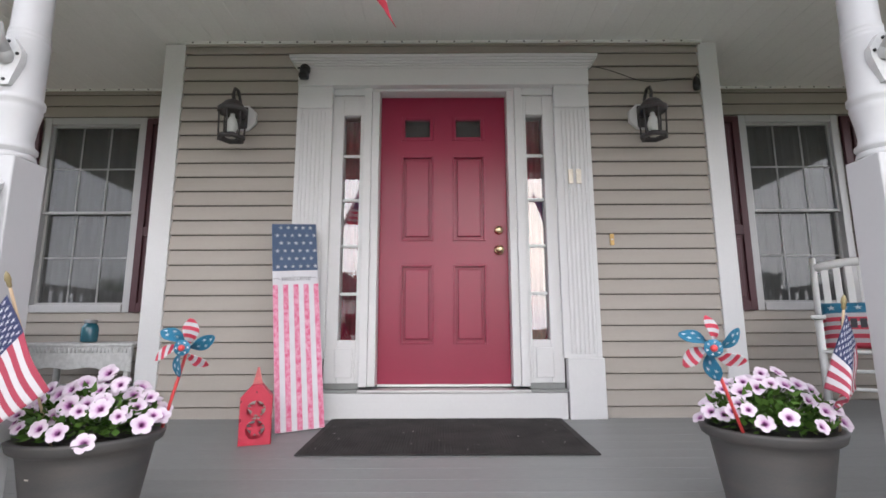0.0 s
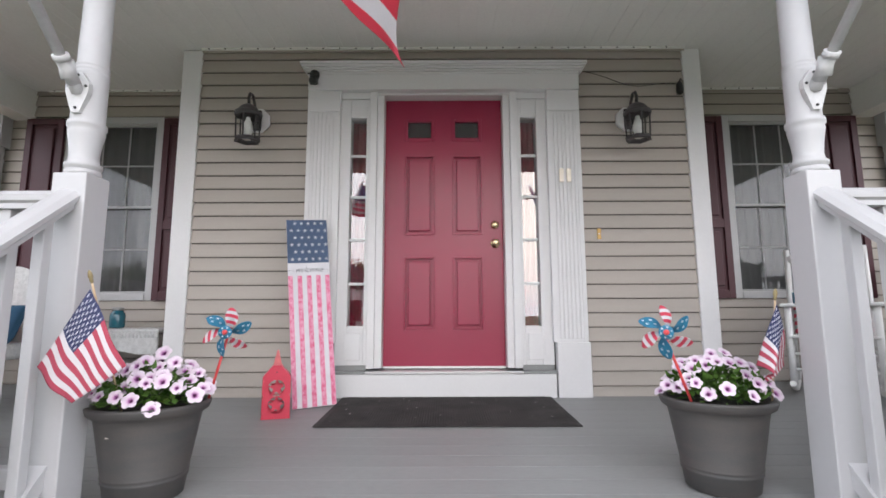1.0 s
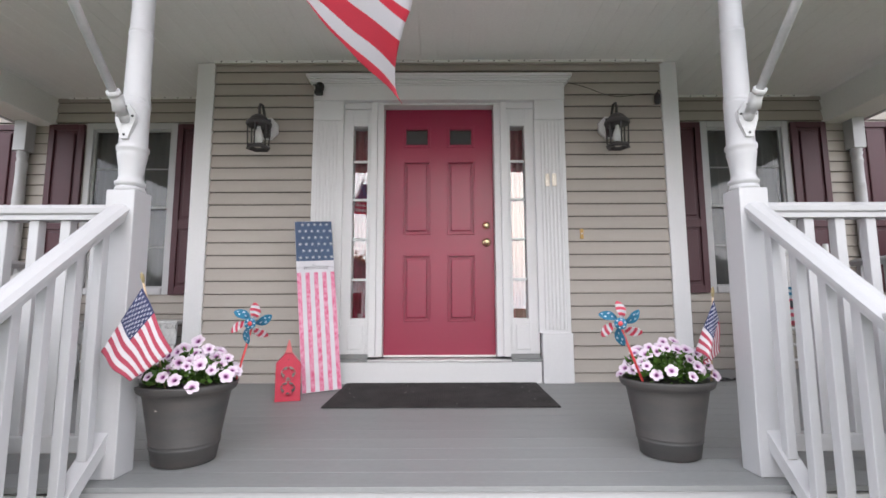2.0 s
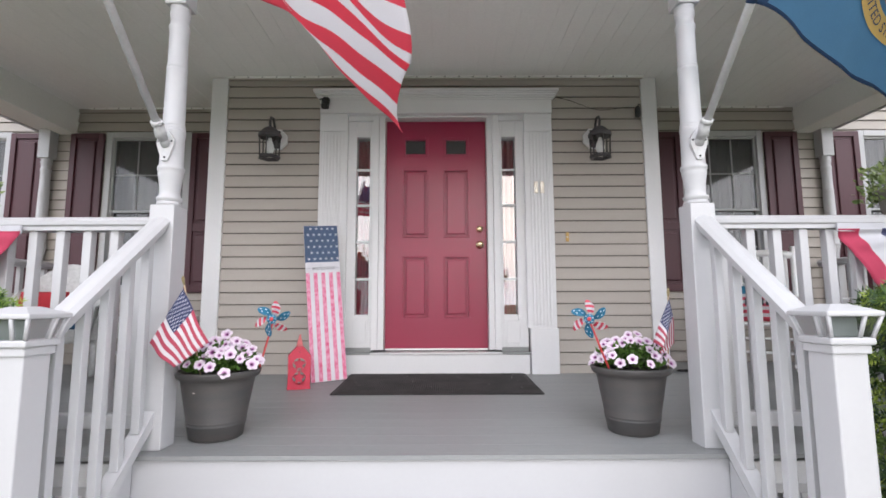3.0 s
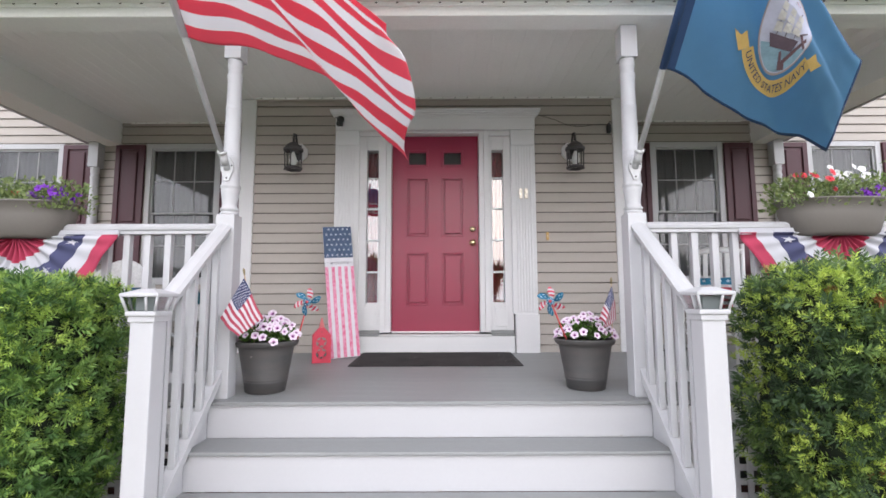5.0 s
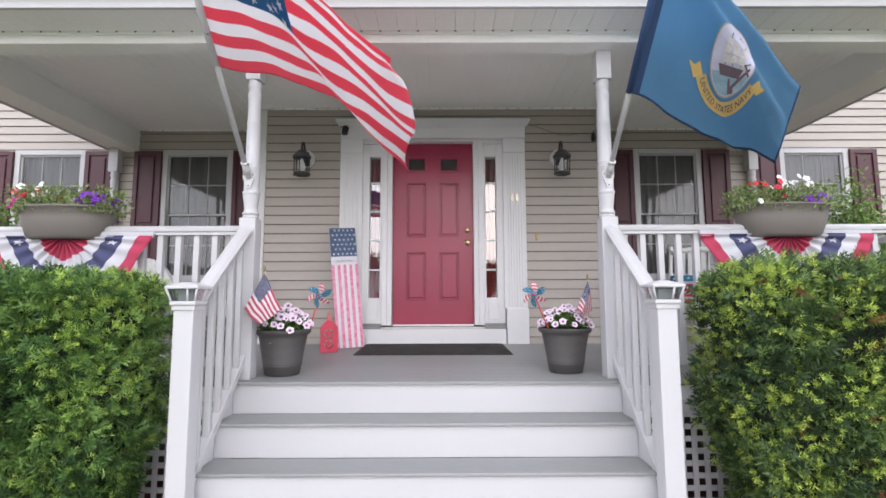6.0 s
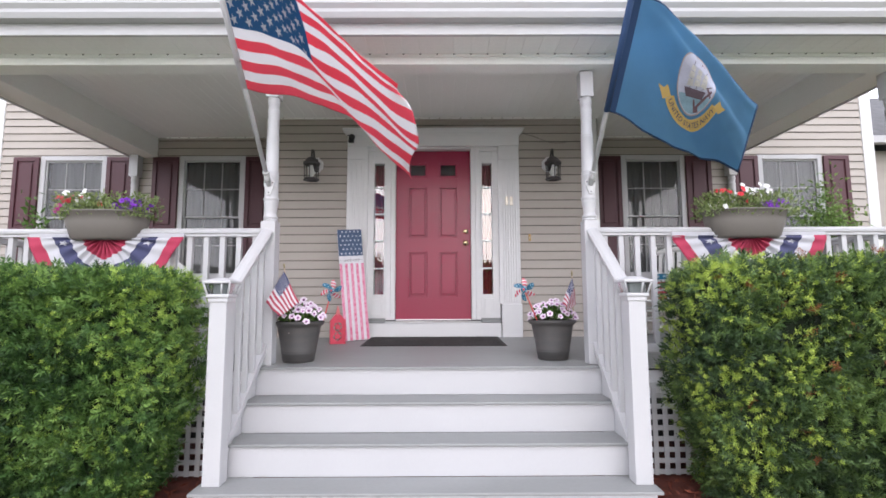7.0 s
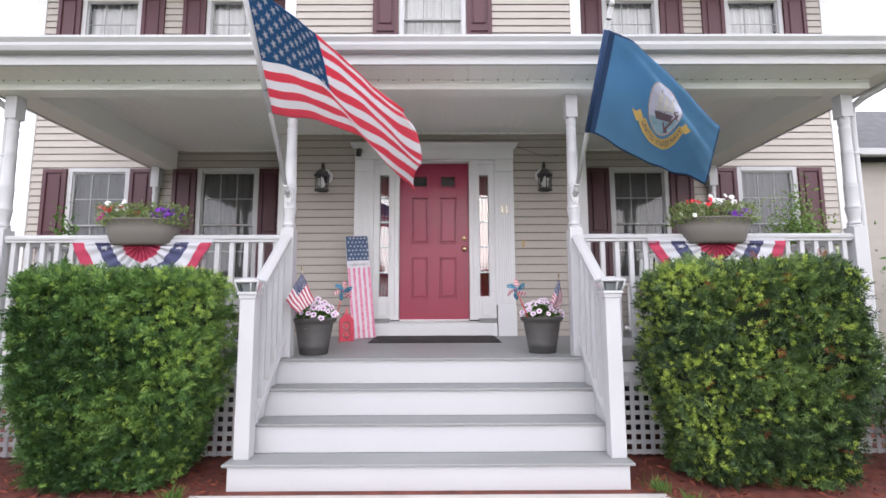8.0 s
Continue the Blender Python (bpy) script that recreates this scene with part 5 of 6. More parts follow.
def pot(at, r, h, seed, label, gap):
    rng = np.random.default_rng(seed)
    rnd = random.Random(seed)
    t = thing("flower_pot", label, "flower pot", at, group="flower pots")
    k = r / 0.205
    prof = [(0.118 * k, 0.0), (0.127 * k, 0.006), (0.136 * k, 0.06), (0.1405 * k, 0.066), (0.1405 * k, 0.071), (0.138 * k, 0.075), (0.1425 * k, 0.081), (0.1425 * k, 0.086), (0.141 * k, 0.09), (0.172 * k, h - 0.06), (0.176 * k, h - 0.04), (0.190 * k, h - 0.032), (0.198 * k, h - 0.026), (r, h - 0.006), (r, h), (0.190 * k, h + 0.002), (0.178 * k, h - 0.004), (0.170 * k, h - 0.05)]
    part("pot", lathe(bmesh.new(), prof, 48, caps=False), POT, t)
    part("soil", lathe(bmesh.new(), [(0.172 * k, h - 0.055), (0.09 * k, h - 0.035), (0.01, h - 0.025)], 30), SOIL, t)
    n = 900
    a, q = rng.uniform(0, 2 * math.pi, n), np.sqrt(rng.uniform(0, 1, n)) * r * 0.80
    zz = h + 0.004 + (0.10 * (1 - (q / r) ** 2) + 0.02) * rng.uniform(0.0, 1.0, n)
    P = np.stack([q * np.cos(a), q * np.sin(a), zz], axis=1)
    d = unit(np.stack([np.cos(a) * 0.8, np.sin(a) * 0.8, np.full(n, 0.5)], axis=1) + rng.normal(0, 0.5, (n, 3)))
    part("foliage", leaf_mesh("foliage", P, d, unit(np.cross(d, np.array([0, 0, 1.0]) + rng.normal(0, 0.5, (n, 3)))), rng.uniform(0.02, 0.045, n), rng.uniform(0.012, 0.024, n), LEAF), None, t, "small green leaves")["kind"] = "stuff"
    placed = []
    tries = 0
    while len(placed) < 84 and tries < 4000:
        tries += 1
        a, q = rnd.uniform(0, 2 * math.pi), math.sqrt(rnd.uniform(0.0, 1)) * r * 0.98
        x, y = q * math.cos(a), q * math.sin(a)
        if gap and -0.10 < x < 0.05 and y < -0.05 and q < r * 0.97:
            continue
        if any((x - u) ** 2 + (y - v) ** 2 < 0.037 ** 2 for u, v in placed):
            continue
        placed.append((x, y))
        z = h + 0.022 + 0.125 * (1 - (q / r) ** 2) + rnd.uniform(-0.025, 0.03)
        n_ = Vector((x * 3.2 + rnd.uniform(-0.3, 0.3), y * 3.2 - 0.75 + rnd.uniform(-0.3, 0.3), 0.55 + rnd.uniform(-0.1, 0.4))).normalized()
        m = Matrix.Translation((x, y, z)) @ n_.to_track_quat("Z", "Y").to_matrix().to_4x4() @ Matrix.Rotation(rnd.uniform(0, 6), 4, "Z") @ Matrix.Diagonal((*([rnd.uniform(0.74, 1.10)] * 3), 1))
        part("petunia_flower", PETUNIA, None, t, at=m)
    return t


PL, PR = Vector((-1.054, -1.785, floor_z(-1.785))), Vector((1.003, -1.728, floor_z(-1.728)))
pot(PL, 0.198, 0.318, 31, "dark plastic pot full of pale pink petunias", False)
pot(PR, 0.195, 0.318, 37, "dark plastic pot of pink petunias with green gaps", True)
for m_ in ((-0.03, -0.178, 0.235),):
    part("scuff", boxed(-0.007, 0.007, -0.001, 0.001, -0.002, 0.002, 0.0008), SIDING, bpy.data.objects["flower_pot"], at=pose(*m_, -8, 0, -15))


# ---- small stick flags ----
def stick_flag(foot, tip, fn, label, side):
    t = thing("stick_flag", label, "flag", (0, 0, 0), group="small flags in the pots")
    f, p = Vector(foot), Vector(tip)
    part("stick", tube(bmesh.new(), [f, p], 0.0036, 8), mat("pale_stick", (0.55, 0.40, 0.26), 0.7), t, "thin wooden stick")
    d = (p - f).normalized()
    part("finial", lathe(bmesh.new(), [(0.003, 0), (0.0055, 0.005), (0.0055, 0.016), (0.0075, 0.020), (0.006, 0.033), (0.0015, 0.043)], 12), mat("dull_gold", (0.30, 0.24, 0.12), 0.5), t, "gold plastic tip", at=Matrix.Translation(p) @ d.to_track_quat("Z", "Y").to_matrix().to_4x4())
    sheet("cloth", fn, 30, 39, (SMALL_RED, SMALL_WHITE, SMALL_BLUE), stripes, t, thick=0.001)
    for cu, cv, ru, rv in star_field(0.0, 0.4, 6 / 13, 1.0):
        printed("star", [star(cu, cv, ru, rv)], fn, 0.0014, F_WHITE, t, toward=side)


def hung(A, B, C, D, fold, depth):
    """A small flag that hangs from its top corner A; B is the hoist's foot, C and D the fly's."""
    A, B, C, D = Vector(A), Vector(B), Vector(C), Vector(D)

    def fn(u, v):
        p = (B * (1 - v) + A * v) * (1 - u) + (C * (1 - v) + D * v) * u
        return p + Vector((0, -depth * math.sin(math.pi * u * fold) * (0.25 + 0.75 * (1 - v) + 0.3 * u), 0)) + Vector((0, 0.003, 0.002)) * math.sin(9 * u + 5 * v)
    return fn


fl0, fl1 = (-1.10, -1.87, 0.24), (-1.095, -2.075, 0.672)
small_left = hung((-1.095, -2.078, 0.655), (-1.218, -2.10, 0.420), (-1.112, -2.09, 0.312), (-0.985, -2.05, 0.415), 1.0, 0.014)
fr0, fr1 = (1.160, -1.80, 0.24), (1.125, -1.92, 0.615)
small_right = hung((1.124, -1.925, 0.605), (1.042, -1.92, 0.400), (1.082, -1.96, 0.345), (1.158, -1.91, 0.392), 1.6, 0.040)


stick_flag(fl0, fl1, small_left, "small stars-and-stripes stick flag in a flower pot", (0, -1, 0))
stick_flag(fr0, fr1, small_right, "small drooping stars-and-stripes stick flag in a flower pot", (0, -1, 0))


# ---- pinwheels ----
def pinwheel(foot, hub, turn, yaw, label):
    t = thing("pinwheel", label, "pinwheel", (0, 0, 0), group="pinwheels in the pots")
    f, h = Vector(foot), Vector(hub)
    RSTK = mat("red_plastic_stick", (0.62, 0.06, 0.06), 0.35)
    part("stick", tube(bmesh.new(), [f, h + Vector((0, 0.012, 0))], 0.005, 8), RSTK, t, "red plastic stick")
    R = Matrix.Translation(h) @ Matrix.Rotation(radians(yaw), 4, "Z") @ Matrix.Rotation(radians(90), 4, "X") @ Matrix.Rotation(turn, 4, "Z")
    for k in range(6):
        M = R @ Matrix.Rotation(2 * math.pi * k / 6, 4, "Z")
        blue = k % 2 == 0

        def vane(u, v, M=M):
            # a bent sail that starts at the hub and curls over
            a = 0.74 * (v - 0.5) * math.sin(math.pi * (0.12 + 0.84 * u)) + 0.45 * (u - 0.3)
            r = 0.010 + 0.080 * u
            return (M @ Vector((r * math.cos(a) * 1.0, r * math.sin(a), 0.004 + 0.040 * v ** 1.5 * (0.35 + 0.65 * math.sin(math.pi * u)))))[:]

        ob = sheet("vane", vane, 14, 12, (F_TEAL,) if blue else (F_RED, F_WHITE), (lambda u, v: 0) if blue else (lambda u, v: int(u * 7) % 2), t, "teal vane with white stars" if blue else "red and white striped vane", 0.0008)
        if blue:
            tow = R.to_3x3() @ Vector((0, 0, 1))
            for cu, cv in ((0.38, 0.5), (0.62, 0.3), (0.66, 0.72), (0.85, 0.5)):
                printed("star", [star(cu, cv, 0.085, 0.13)], vane, 0.0012, F_WHITE, ob, toward=tow)
    bm = bmesh.new()
    lathe(bm, [(0.024, 0.038), (0.024, 0.040), (0.002, 0.041)], 24)
    disc = part("hub_disc", bm, F_TEAL, t, at=R)
    for k in range(6):
        a = 2 * math.pi * k / 6
        printed("star", [[((0.017 * math.cos(a) + x), (0.017 * math.sin(a) + y)) for x, y in star(0, 0, 0.005, 0.005)]], lambda u, v: (u, v, 0.0415), 0.0005, F_WHITE, disc, toward=(0, 0, 1))
    part("hub", lathe(bmesh.new(), [(0.009, 0.040), (0.010, 0.046), (0.007, 0.052), (0.001, 0.054)], 16), RSTK, t, "red round hub", at=R)


pinwheel((-0.885, -1.72, 0.24), (-0.81, -1.745, 0.51), 0.08, 10, "red stick pinwheel with starred and striped vanes")
pinwheel((0.87, -1.83, 0.24), (0.752, -1.90, 0.51), 0.30, -18, "red stick pinwheel with starred and striped vanes")

# ---- doormat ----
t = thing("doormat", "dark brown ribbed rubber-backed doormat lying before the door", "doormat", (0.015, -0.475, floor_z(-0.475)))
t.matrix_basis = pose(0.015, -0.475, floor_z(-0.475) + 0.002, math.degrees(math.atan(0.030)))
bm = bmesh.new()
edge = [(-0.722, 0.0), (-0.722, 0.006), (-0.70, 0.006)]
for k in range(94):
    x = -0.695 + k * 0.01478
    edge += [(x, 0.006), (x + 0.0015, 0.0085), (x + 0.009, 0.0085), (x + 0.0105, 0.006)]
edge += [(0.722, 0.006), (0.722, 0.0)]
prism(bm, edge, "y", -0.418, 0.418)
part("mat_surface", bm, RUBBER, t)
bm = bmesh.new()
rnd = random.Random(5)
for k in range(26):
    x, y = rnd.uniform(-0.66, 0.66), rnd.uniform(-0.36, 0.36)
    s = rnd.uniform(0.0012, 0.0035)
    box(bm, x - s, x + s * 1.5, y - s, y + s, 0.0087, 0.0097)
ob = part("crumbs", bm, CONCRETE, t, "small pale specks of dirt")
ob["kind"] = "stuff"

# ---- leaning welcome board ----
B0, T0 = Vector((-0.945, -0.47, -0.012)), Vector((-1.088, -0.30, 1.222))
up = (T0 - B0).normalized()
wd = Vector((0.26, 0.09, 0.0))
wd = (wd - up * wd.dot(up)).normalized()
nn = wd.cross(up).normalized()
M = Matrix((( wd.x, up.x, nn.x, B0.x), (wd.y, up.y, nn.y, B0.y), (wd.z, up.z, nn.z, B0.z), (0, 0, 0, 1)))
BW, BH = 0.272, (T0 - B0).length
t = thing("welcome_sign", "leaning painted board with blue starred top and pink stripes", "sign", M)
BOARD_W = mat("chalky_white_paint", (0.66, 0.65, 0.68), 0.8, vary=0.06, coarse=9)
BOARD_B = mat("faded_blue_paint", (0.075, 0.115, 0.20), 0.8, vary=0.12, coarse=9)
PINK = mat("distressed_pink_paint", (0.60, 0.085, 0.19), 0.8, vary=0.2, coarse=30, fine=110, dirt=(0.74, 0.42, 0.54))
part("board", boxed(0, BW, 0, BH, -0.018, 0, 0.002), BOARD_W, t)
y1 = BH * 0.752
part("blue_field", boxed(0.001, BW - 0.001, y1, BH - 0.002, 0.0002, 0.0022), BOARD_B, t)
flat = lambda u, v: (u, v, 0.0024)
for r in range(6):
    for k in range(6):
        x = BW * (0.12 + 0.165 * k) - (0.5 * 0.165 * BW if r % 2 else 0)
        y = y1 + (BH - y1) * (0.085 + 0.165 * r)
        if x > 0.012:
            printed("star", [star(x, y, 0.0155, 0.0155)], flat, 0.0006, F_WHITE, t, toward=(0, 0, 1))
y0 = BH * 0.681
for k in range(5):
    w = BW / 9
    part("pink_stripe", boxed(2 * k * w + (0.001 if k == 0 else 0), (2 * k + 1) * w - (0.001 if k == 4 else 0), 0.002, y0, 0.0002, 0.0018), PINK, t, "flaking pink stripe")
ym = (y0 + y1) / 2
INK = mat("dark_grey_ink", (0.05, 0.05, 0.06), 0.8)
lettered("lettering", letters("welcome", 0.062, 0.4, -0.0005), lambda x, y: (BW / 2 + x * 0.80, ym - 0.004 + y * 0.9, 0.0015), INK, t, "grey handwritten greeting")
for a, b in ((0.006, 0.045), (BW - 0.045, BW - 0.006)):
    part("flourish", tube(bmesh.new(), [(a, ym - 0.008, 0.001), ((a + b) / 2, ym - 0.002, 0.001), (b, ym - 0.012, 0.001)], 0.0008, 5), INK, t)

# ---- red lantern house ----
t = thing("candle_lantern", "red painted metal lantern with star cut-outs standing on the porch", "lantern", pose(-0.985, -0.655, floor_z(-0.655) + 0.001, 0, 0, 17))
TIN = mat("red_painted_tin", (0.60, 0.040, 0.078), 0.45, vary=0.08, coarse=12, bump=0.1)
w, hs, hp = 0.078, 0.235, 0.30


def pierced(bm, y):
    """Front plate with two round holes, each holding a star."""
    for zc in (0.075, 0.172):
        r, seg = 0.047, 30
        sq = lambda a: (w - 0.004) / max(abs(math.cos(a)), 1e-6) if abs(math.cos(a)) * 0.0485 > abs(math.sin(a)) * (w - 0.004) else 0.0485 / abs(math.sin(a))
        for k in range(seg):
            a0, a1 = 2 * math.pi * k / seg, 2 * math.pi * (k + 1) / seg
            q = [(r * math.cos(a0), r * math.sin(a0)), (sq(a0) * math.cos(a0), sq(a0) * math.sin(a0)), (sq(a1) * math.cos(a1), sq(a1) * math.sin(a1)), (r * math.cos(a1), r * math.sin(a1))]
            bm.faces.new([bm.verts.new((x, y, zc + z)) for x, z in q])
        c = bm.verts.new((0, y, zc))
        pts = [bm.verts.new((u, y, zc + v)) for u, v in star(0, 0, 0.0475, 0.0475)]
        for k in range(10):
            bm.faces.new((c, pts[k], pts[(k + 1) % 10]))
    for z0, z1 in ((0.0, 0.0265), (0.2205, hs)):
        bm.faces.new([bm.verts.new((x, y, z)) for x, z in ((-w, z0), (w, z0), (w, z1), (-w, z1))])
    for s in (-1, 1):
        bm.faces.new([bm.verts.new((s * x, y, z)) for x, z in ((w - 0.004, 0.0265), (w, 0.0265), (w, 0.2205), (w - 0.004, 0.2205))])


for y in (-0.05, 0.05):
    bm = bmesh.new()
    pierced(bm, y)
    ob = part("front_plate" if y < 0 else "back_plate", bm, TIN, t, fix=False)
    s = ob.modifiers.new("thickness", "SOLIDIFY")
    s.thickness = 0.002
for s in (-1, 1):
    a, b = sorted((s * w, s * (w - 0.002)))
    part("side_plate", boxed(a, b, -0.05, 0.05, 0, hs), TIN, t)
part("base", boxed(-w - 0.002, w + 0.002, -0.053, 0.053, 0, 0.005), TIN, t)
bm = prism(bmesh.new(), [(-w, hs), (w, hs), (0.022, hp), (-0.022, hp)], "y", -0.052, 0.052)
part("roof", bm, TIN, t)
bm = prism(bmesh.new(), [(-0.024, hp - 0.002), (0.024, hp - 0.002), (0.004, hp + 0.085), (-0.004, hp + 0.085)], "y", -0.010, 0.010)
part("chimney", bm, mat("pink_worn_tin", (0.62, 0.16, 0.16), 0.5, vary=0.15, coarse=20), t, "worn pinkish pointed handle")
part("rivet", lathe(bmesh.new(), [(0.004, 0), (0.002, 0.002)], 10), BLACK, t, at=pose(0, -0.053, 0.262, 90))


# ---- wall lanterns ----
def wall_lantern(x):
    t = thing("wall_lantern", "black metal wall lantern with clear glass on a white block", "wall lamp", (x, BUMP_Y - 0.02, 2.03), group="wall lanterns")
    part("mount_block", lathe(bmesh.new(), [(0.098, 0), (0.098, 0.020), (0.090, 0.025)], 8), TRIM, t, "white octagonal mounting block", at=pose(0, 0, 0, 90, 22.5))
    part("back_plate", boxed(-0.035, 0.035, -0.034, -0.022, -0.085, 0.075, 0.008), LANTERN, t)
    # scrolled arm
    pts = [(0, -0.03, -0.02), (0, -0.06, 0.03), (0, -0.085, 0.10), (0, -0.125, 0.15), (0, -0.175, 0.14), (0, -0.192, 0.10), (0, -0.185, 0.06)]
    part("arm", tube(bmesh.new(), pts, 0.0105, 10), LANTERN, t)
    cy = -0.185
    part("finial", lathe(bmesh.new(), [(0.006, 0.085), (0.012, 0.07), (0.006, 0.055), (0.02, 0.045)], 12, (0, cy)), LANTERN, t)
    part("roof", lathe(bmesh.new(), [(0.012, 0.055), (0.030, 0.048), (0.056, 0.030), (0.074, 0.006), (0.080, -0.010), (0.095, -0.014), (0.097, -0.026), (0.093, -0.042), (0.082, -0.046)], 20, (0, cy)), LANTERN, t, "domed black cap")
    for k in range(6):
        a = 2 * math.pi * (k + 0.5) / 6
        part("cage_bar", tube(bmesh.new(), [(0.084 * math.cos(a), cy + 0.084 * math.sin(a), -0.04), (0.078 * math.cos(a), cy + 0.078 * math.sin(a), -0.215)], 0.0058, 6), LANTERN, t)
        a1 = a + 2 * math.pi / 6
        bm = bmesh.new()
        bm.faces.new([bm.verts.new((r * math.cos(b), cy + r * math.sin(b), z)) for r, b, z in ((0.080, a, -0.04), (0.080, a1, -0.04), (0.074, a1, -0.212), (0.074, a, -0.212))])
        part("glass_pane", bm, INNER_FACE, t).visible_shadow = False
    part("base_ring", lathe(bmesh.new(), [(0.064, -0.200), (0.080, -0.200), (0.094, -0.214), (0.094, -0.226), (0.066, -0.230), (0.064, -0.200)], 6, (0, cy), caps=False), LANTERN, t, at=pose(0, 0, 0))
    part("bulb", lathe(bmesh.new(), [(0.014, -0.05), (0.018, -0.07), (0.034, -0.11), (0.038, -0.140), (0.028, -0.172), (0.004, -0.186)], 16, (0, cy)), mat("milky_bulb", (0.75, 0.75, 0.73), 0.3), t, "unlit white bulb")
    part("lamp_holder", lathe(bmesh.new(), [(0.015, -0.02), (0.015, -0.052)], 12, (0, cy)), WHITE, t)


wall_lantern(-1.405)
wall_lantern(1.395)

# ---- small cameras, wire, house number, bell ----
t = thing("security_camera", "small black camera fixed to the cornice end", "camera", (-0.965, BUMP_Y - 0.13, 2.325), group="small cameras")
part("base", boxed(-0.032, 0.032, -0.030, 0.025, -0.050, -0.010, 0.012), BLACK, t)
part("head", lathe(bmesh.new(), [(0.020, -0.035), (0.033, -0.028), (0.036, 0.0), (0.033, 0.028), (0.026, 0.036)], 20), BLACK, t, at=pose(0.006, 0, 0.012, 72, 0, 24))
part("lens", lathe(bmesh.new(), [(0.018, 0), (0.018, 0.008), (0.012, 0.010)], 16), DARK, t, at=pose(0.020, -0.034, 0.022, 72, 0, 24))
part("bracket", tube(bmesh.new(), [(-0.01, 0.02, 0.03), (-0.03, 0.03, 0.05), (-0.055, 0.035, 0.05)], 0.006, 8), BLACK, t)
t = thing("security_camera", "small black camera on the siding with trailing wire", "camera", (1.79, BUMP_Y - 0.06, 2.28), group="small cameras")
part("body", lathe(bmesh.new(), [(0.010, -0.065), (0.022, -0.058), (0.026, -0.03), (0.024, 0.01), (0.014, 0.035), (0.006, 0.042)], 16), BLACK, t)
part("bracket", tube(bmesh.new(), [(0, 0.03, 0.02), (0.01, 0.0, 0.06), (0.04, 0.03, 0.06)], 0.005, 8), BLACK, t)
wire = []
for i in range(15):
    s = i / 14
    wire.append((1.09 + (1.77 - 1.09) * s, BUMP_Y - 0.026, 2.415 - 0.10 * s - 0.05 * math.sin(math.pi * s) + 0.012 * math.sin(9 * s)))
tagged(part("wire", tube(bmesh.new(), wire, 0.0025, 5), BLACK), "thin black wire stapled along the siding", "wire")
t = thing("house_number", "pale metal figures on the pilaster", "house number", (0.90, BUMP_Y - 0.066, 1.585))
for x in (-0.032, 0.022):
    part("figure_bar", boxed(x - 0.017, x + 0.017, -0.006, 0, -0.052, 0.052, 0.003), mat("pale_brass", (0.72, 0.66, 0.56), 0.35, 0.5), t, "plain pale bar")
t = thing("doorbell", "small brass doorbell plate on the siding", "doorbell", (1.14, BUMP_Y - 0.02, 1.155))
part("plate", boxed(-0.014, 0.014, -0.006, 0.002, -0.04, 0.04, 0.003), mat("dull_brass", (0.50, 0.33, 0.13), 0.4, 0.6), t)
part("button", lathe(bmesh.new(), [(0.007, 0), (0.006, 0.004)], 12), WHITE, t, at=pose(0, -0.006, 0, 90))


# ---- railing planters with bunting ----
TAUPE = mat("taupe_plastic", (0.15, 0.135, 0.118), 0.6, vary=0.05, bump=0.05)
RAIL_TOP = 1.0


def oval(bm, rows, seg=44):
    rings = []
    for a, b, z in rows:
        rings.append([bm.verts.new((a * math.copysign(abs(math.cos(w_)) ** 0.7, math.cos(w_)), b * math.copysign(abs(math.sin(w_)) ** 0.8, math.sin(w_)), z)) for w_ in (2 * math.pi * k / seg for k in range(seg))])
    for p, q in zip(rings, rings[1:]):
        for k in range(seg):
            bm.faces.new((p[k], p[(k + 1) % seg], q[(k + 1) % seg], q[k])).smooth = True
    bm.faces.new(rings[0][::-1])
    return bm


BL = {n_: bloom(0.024, (mat("petal_" + n_, c, 0.7, vary=0.1, coarse=20),)) for n_, c in (("purple", (0.16, 0.02, 0.36)), ("red", (0.60, 0.03, 0.045)), ("white", (0.78, 0.77, 0.76)), ("magenta", (0.42, 0.02, 0.22)))}


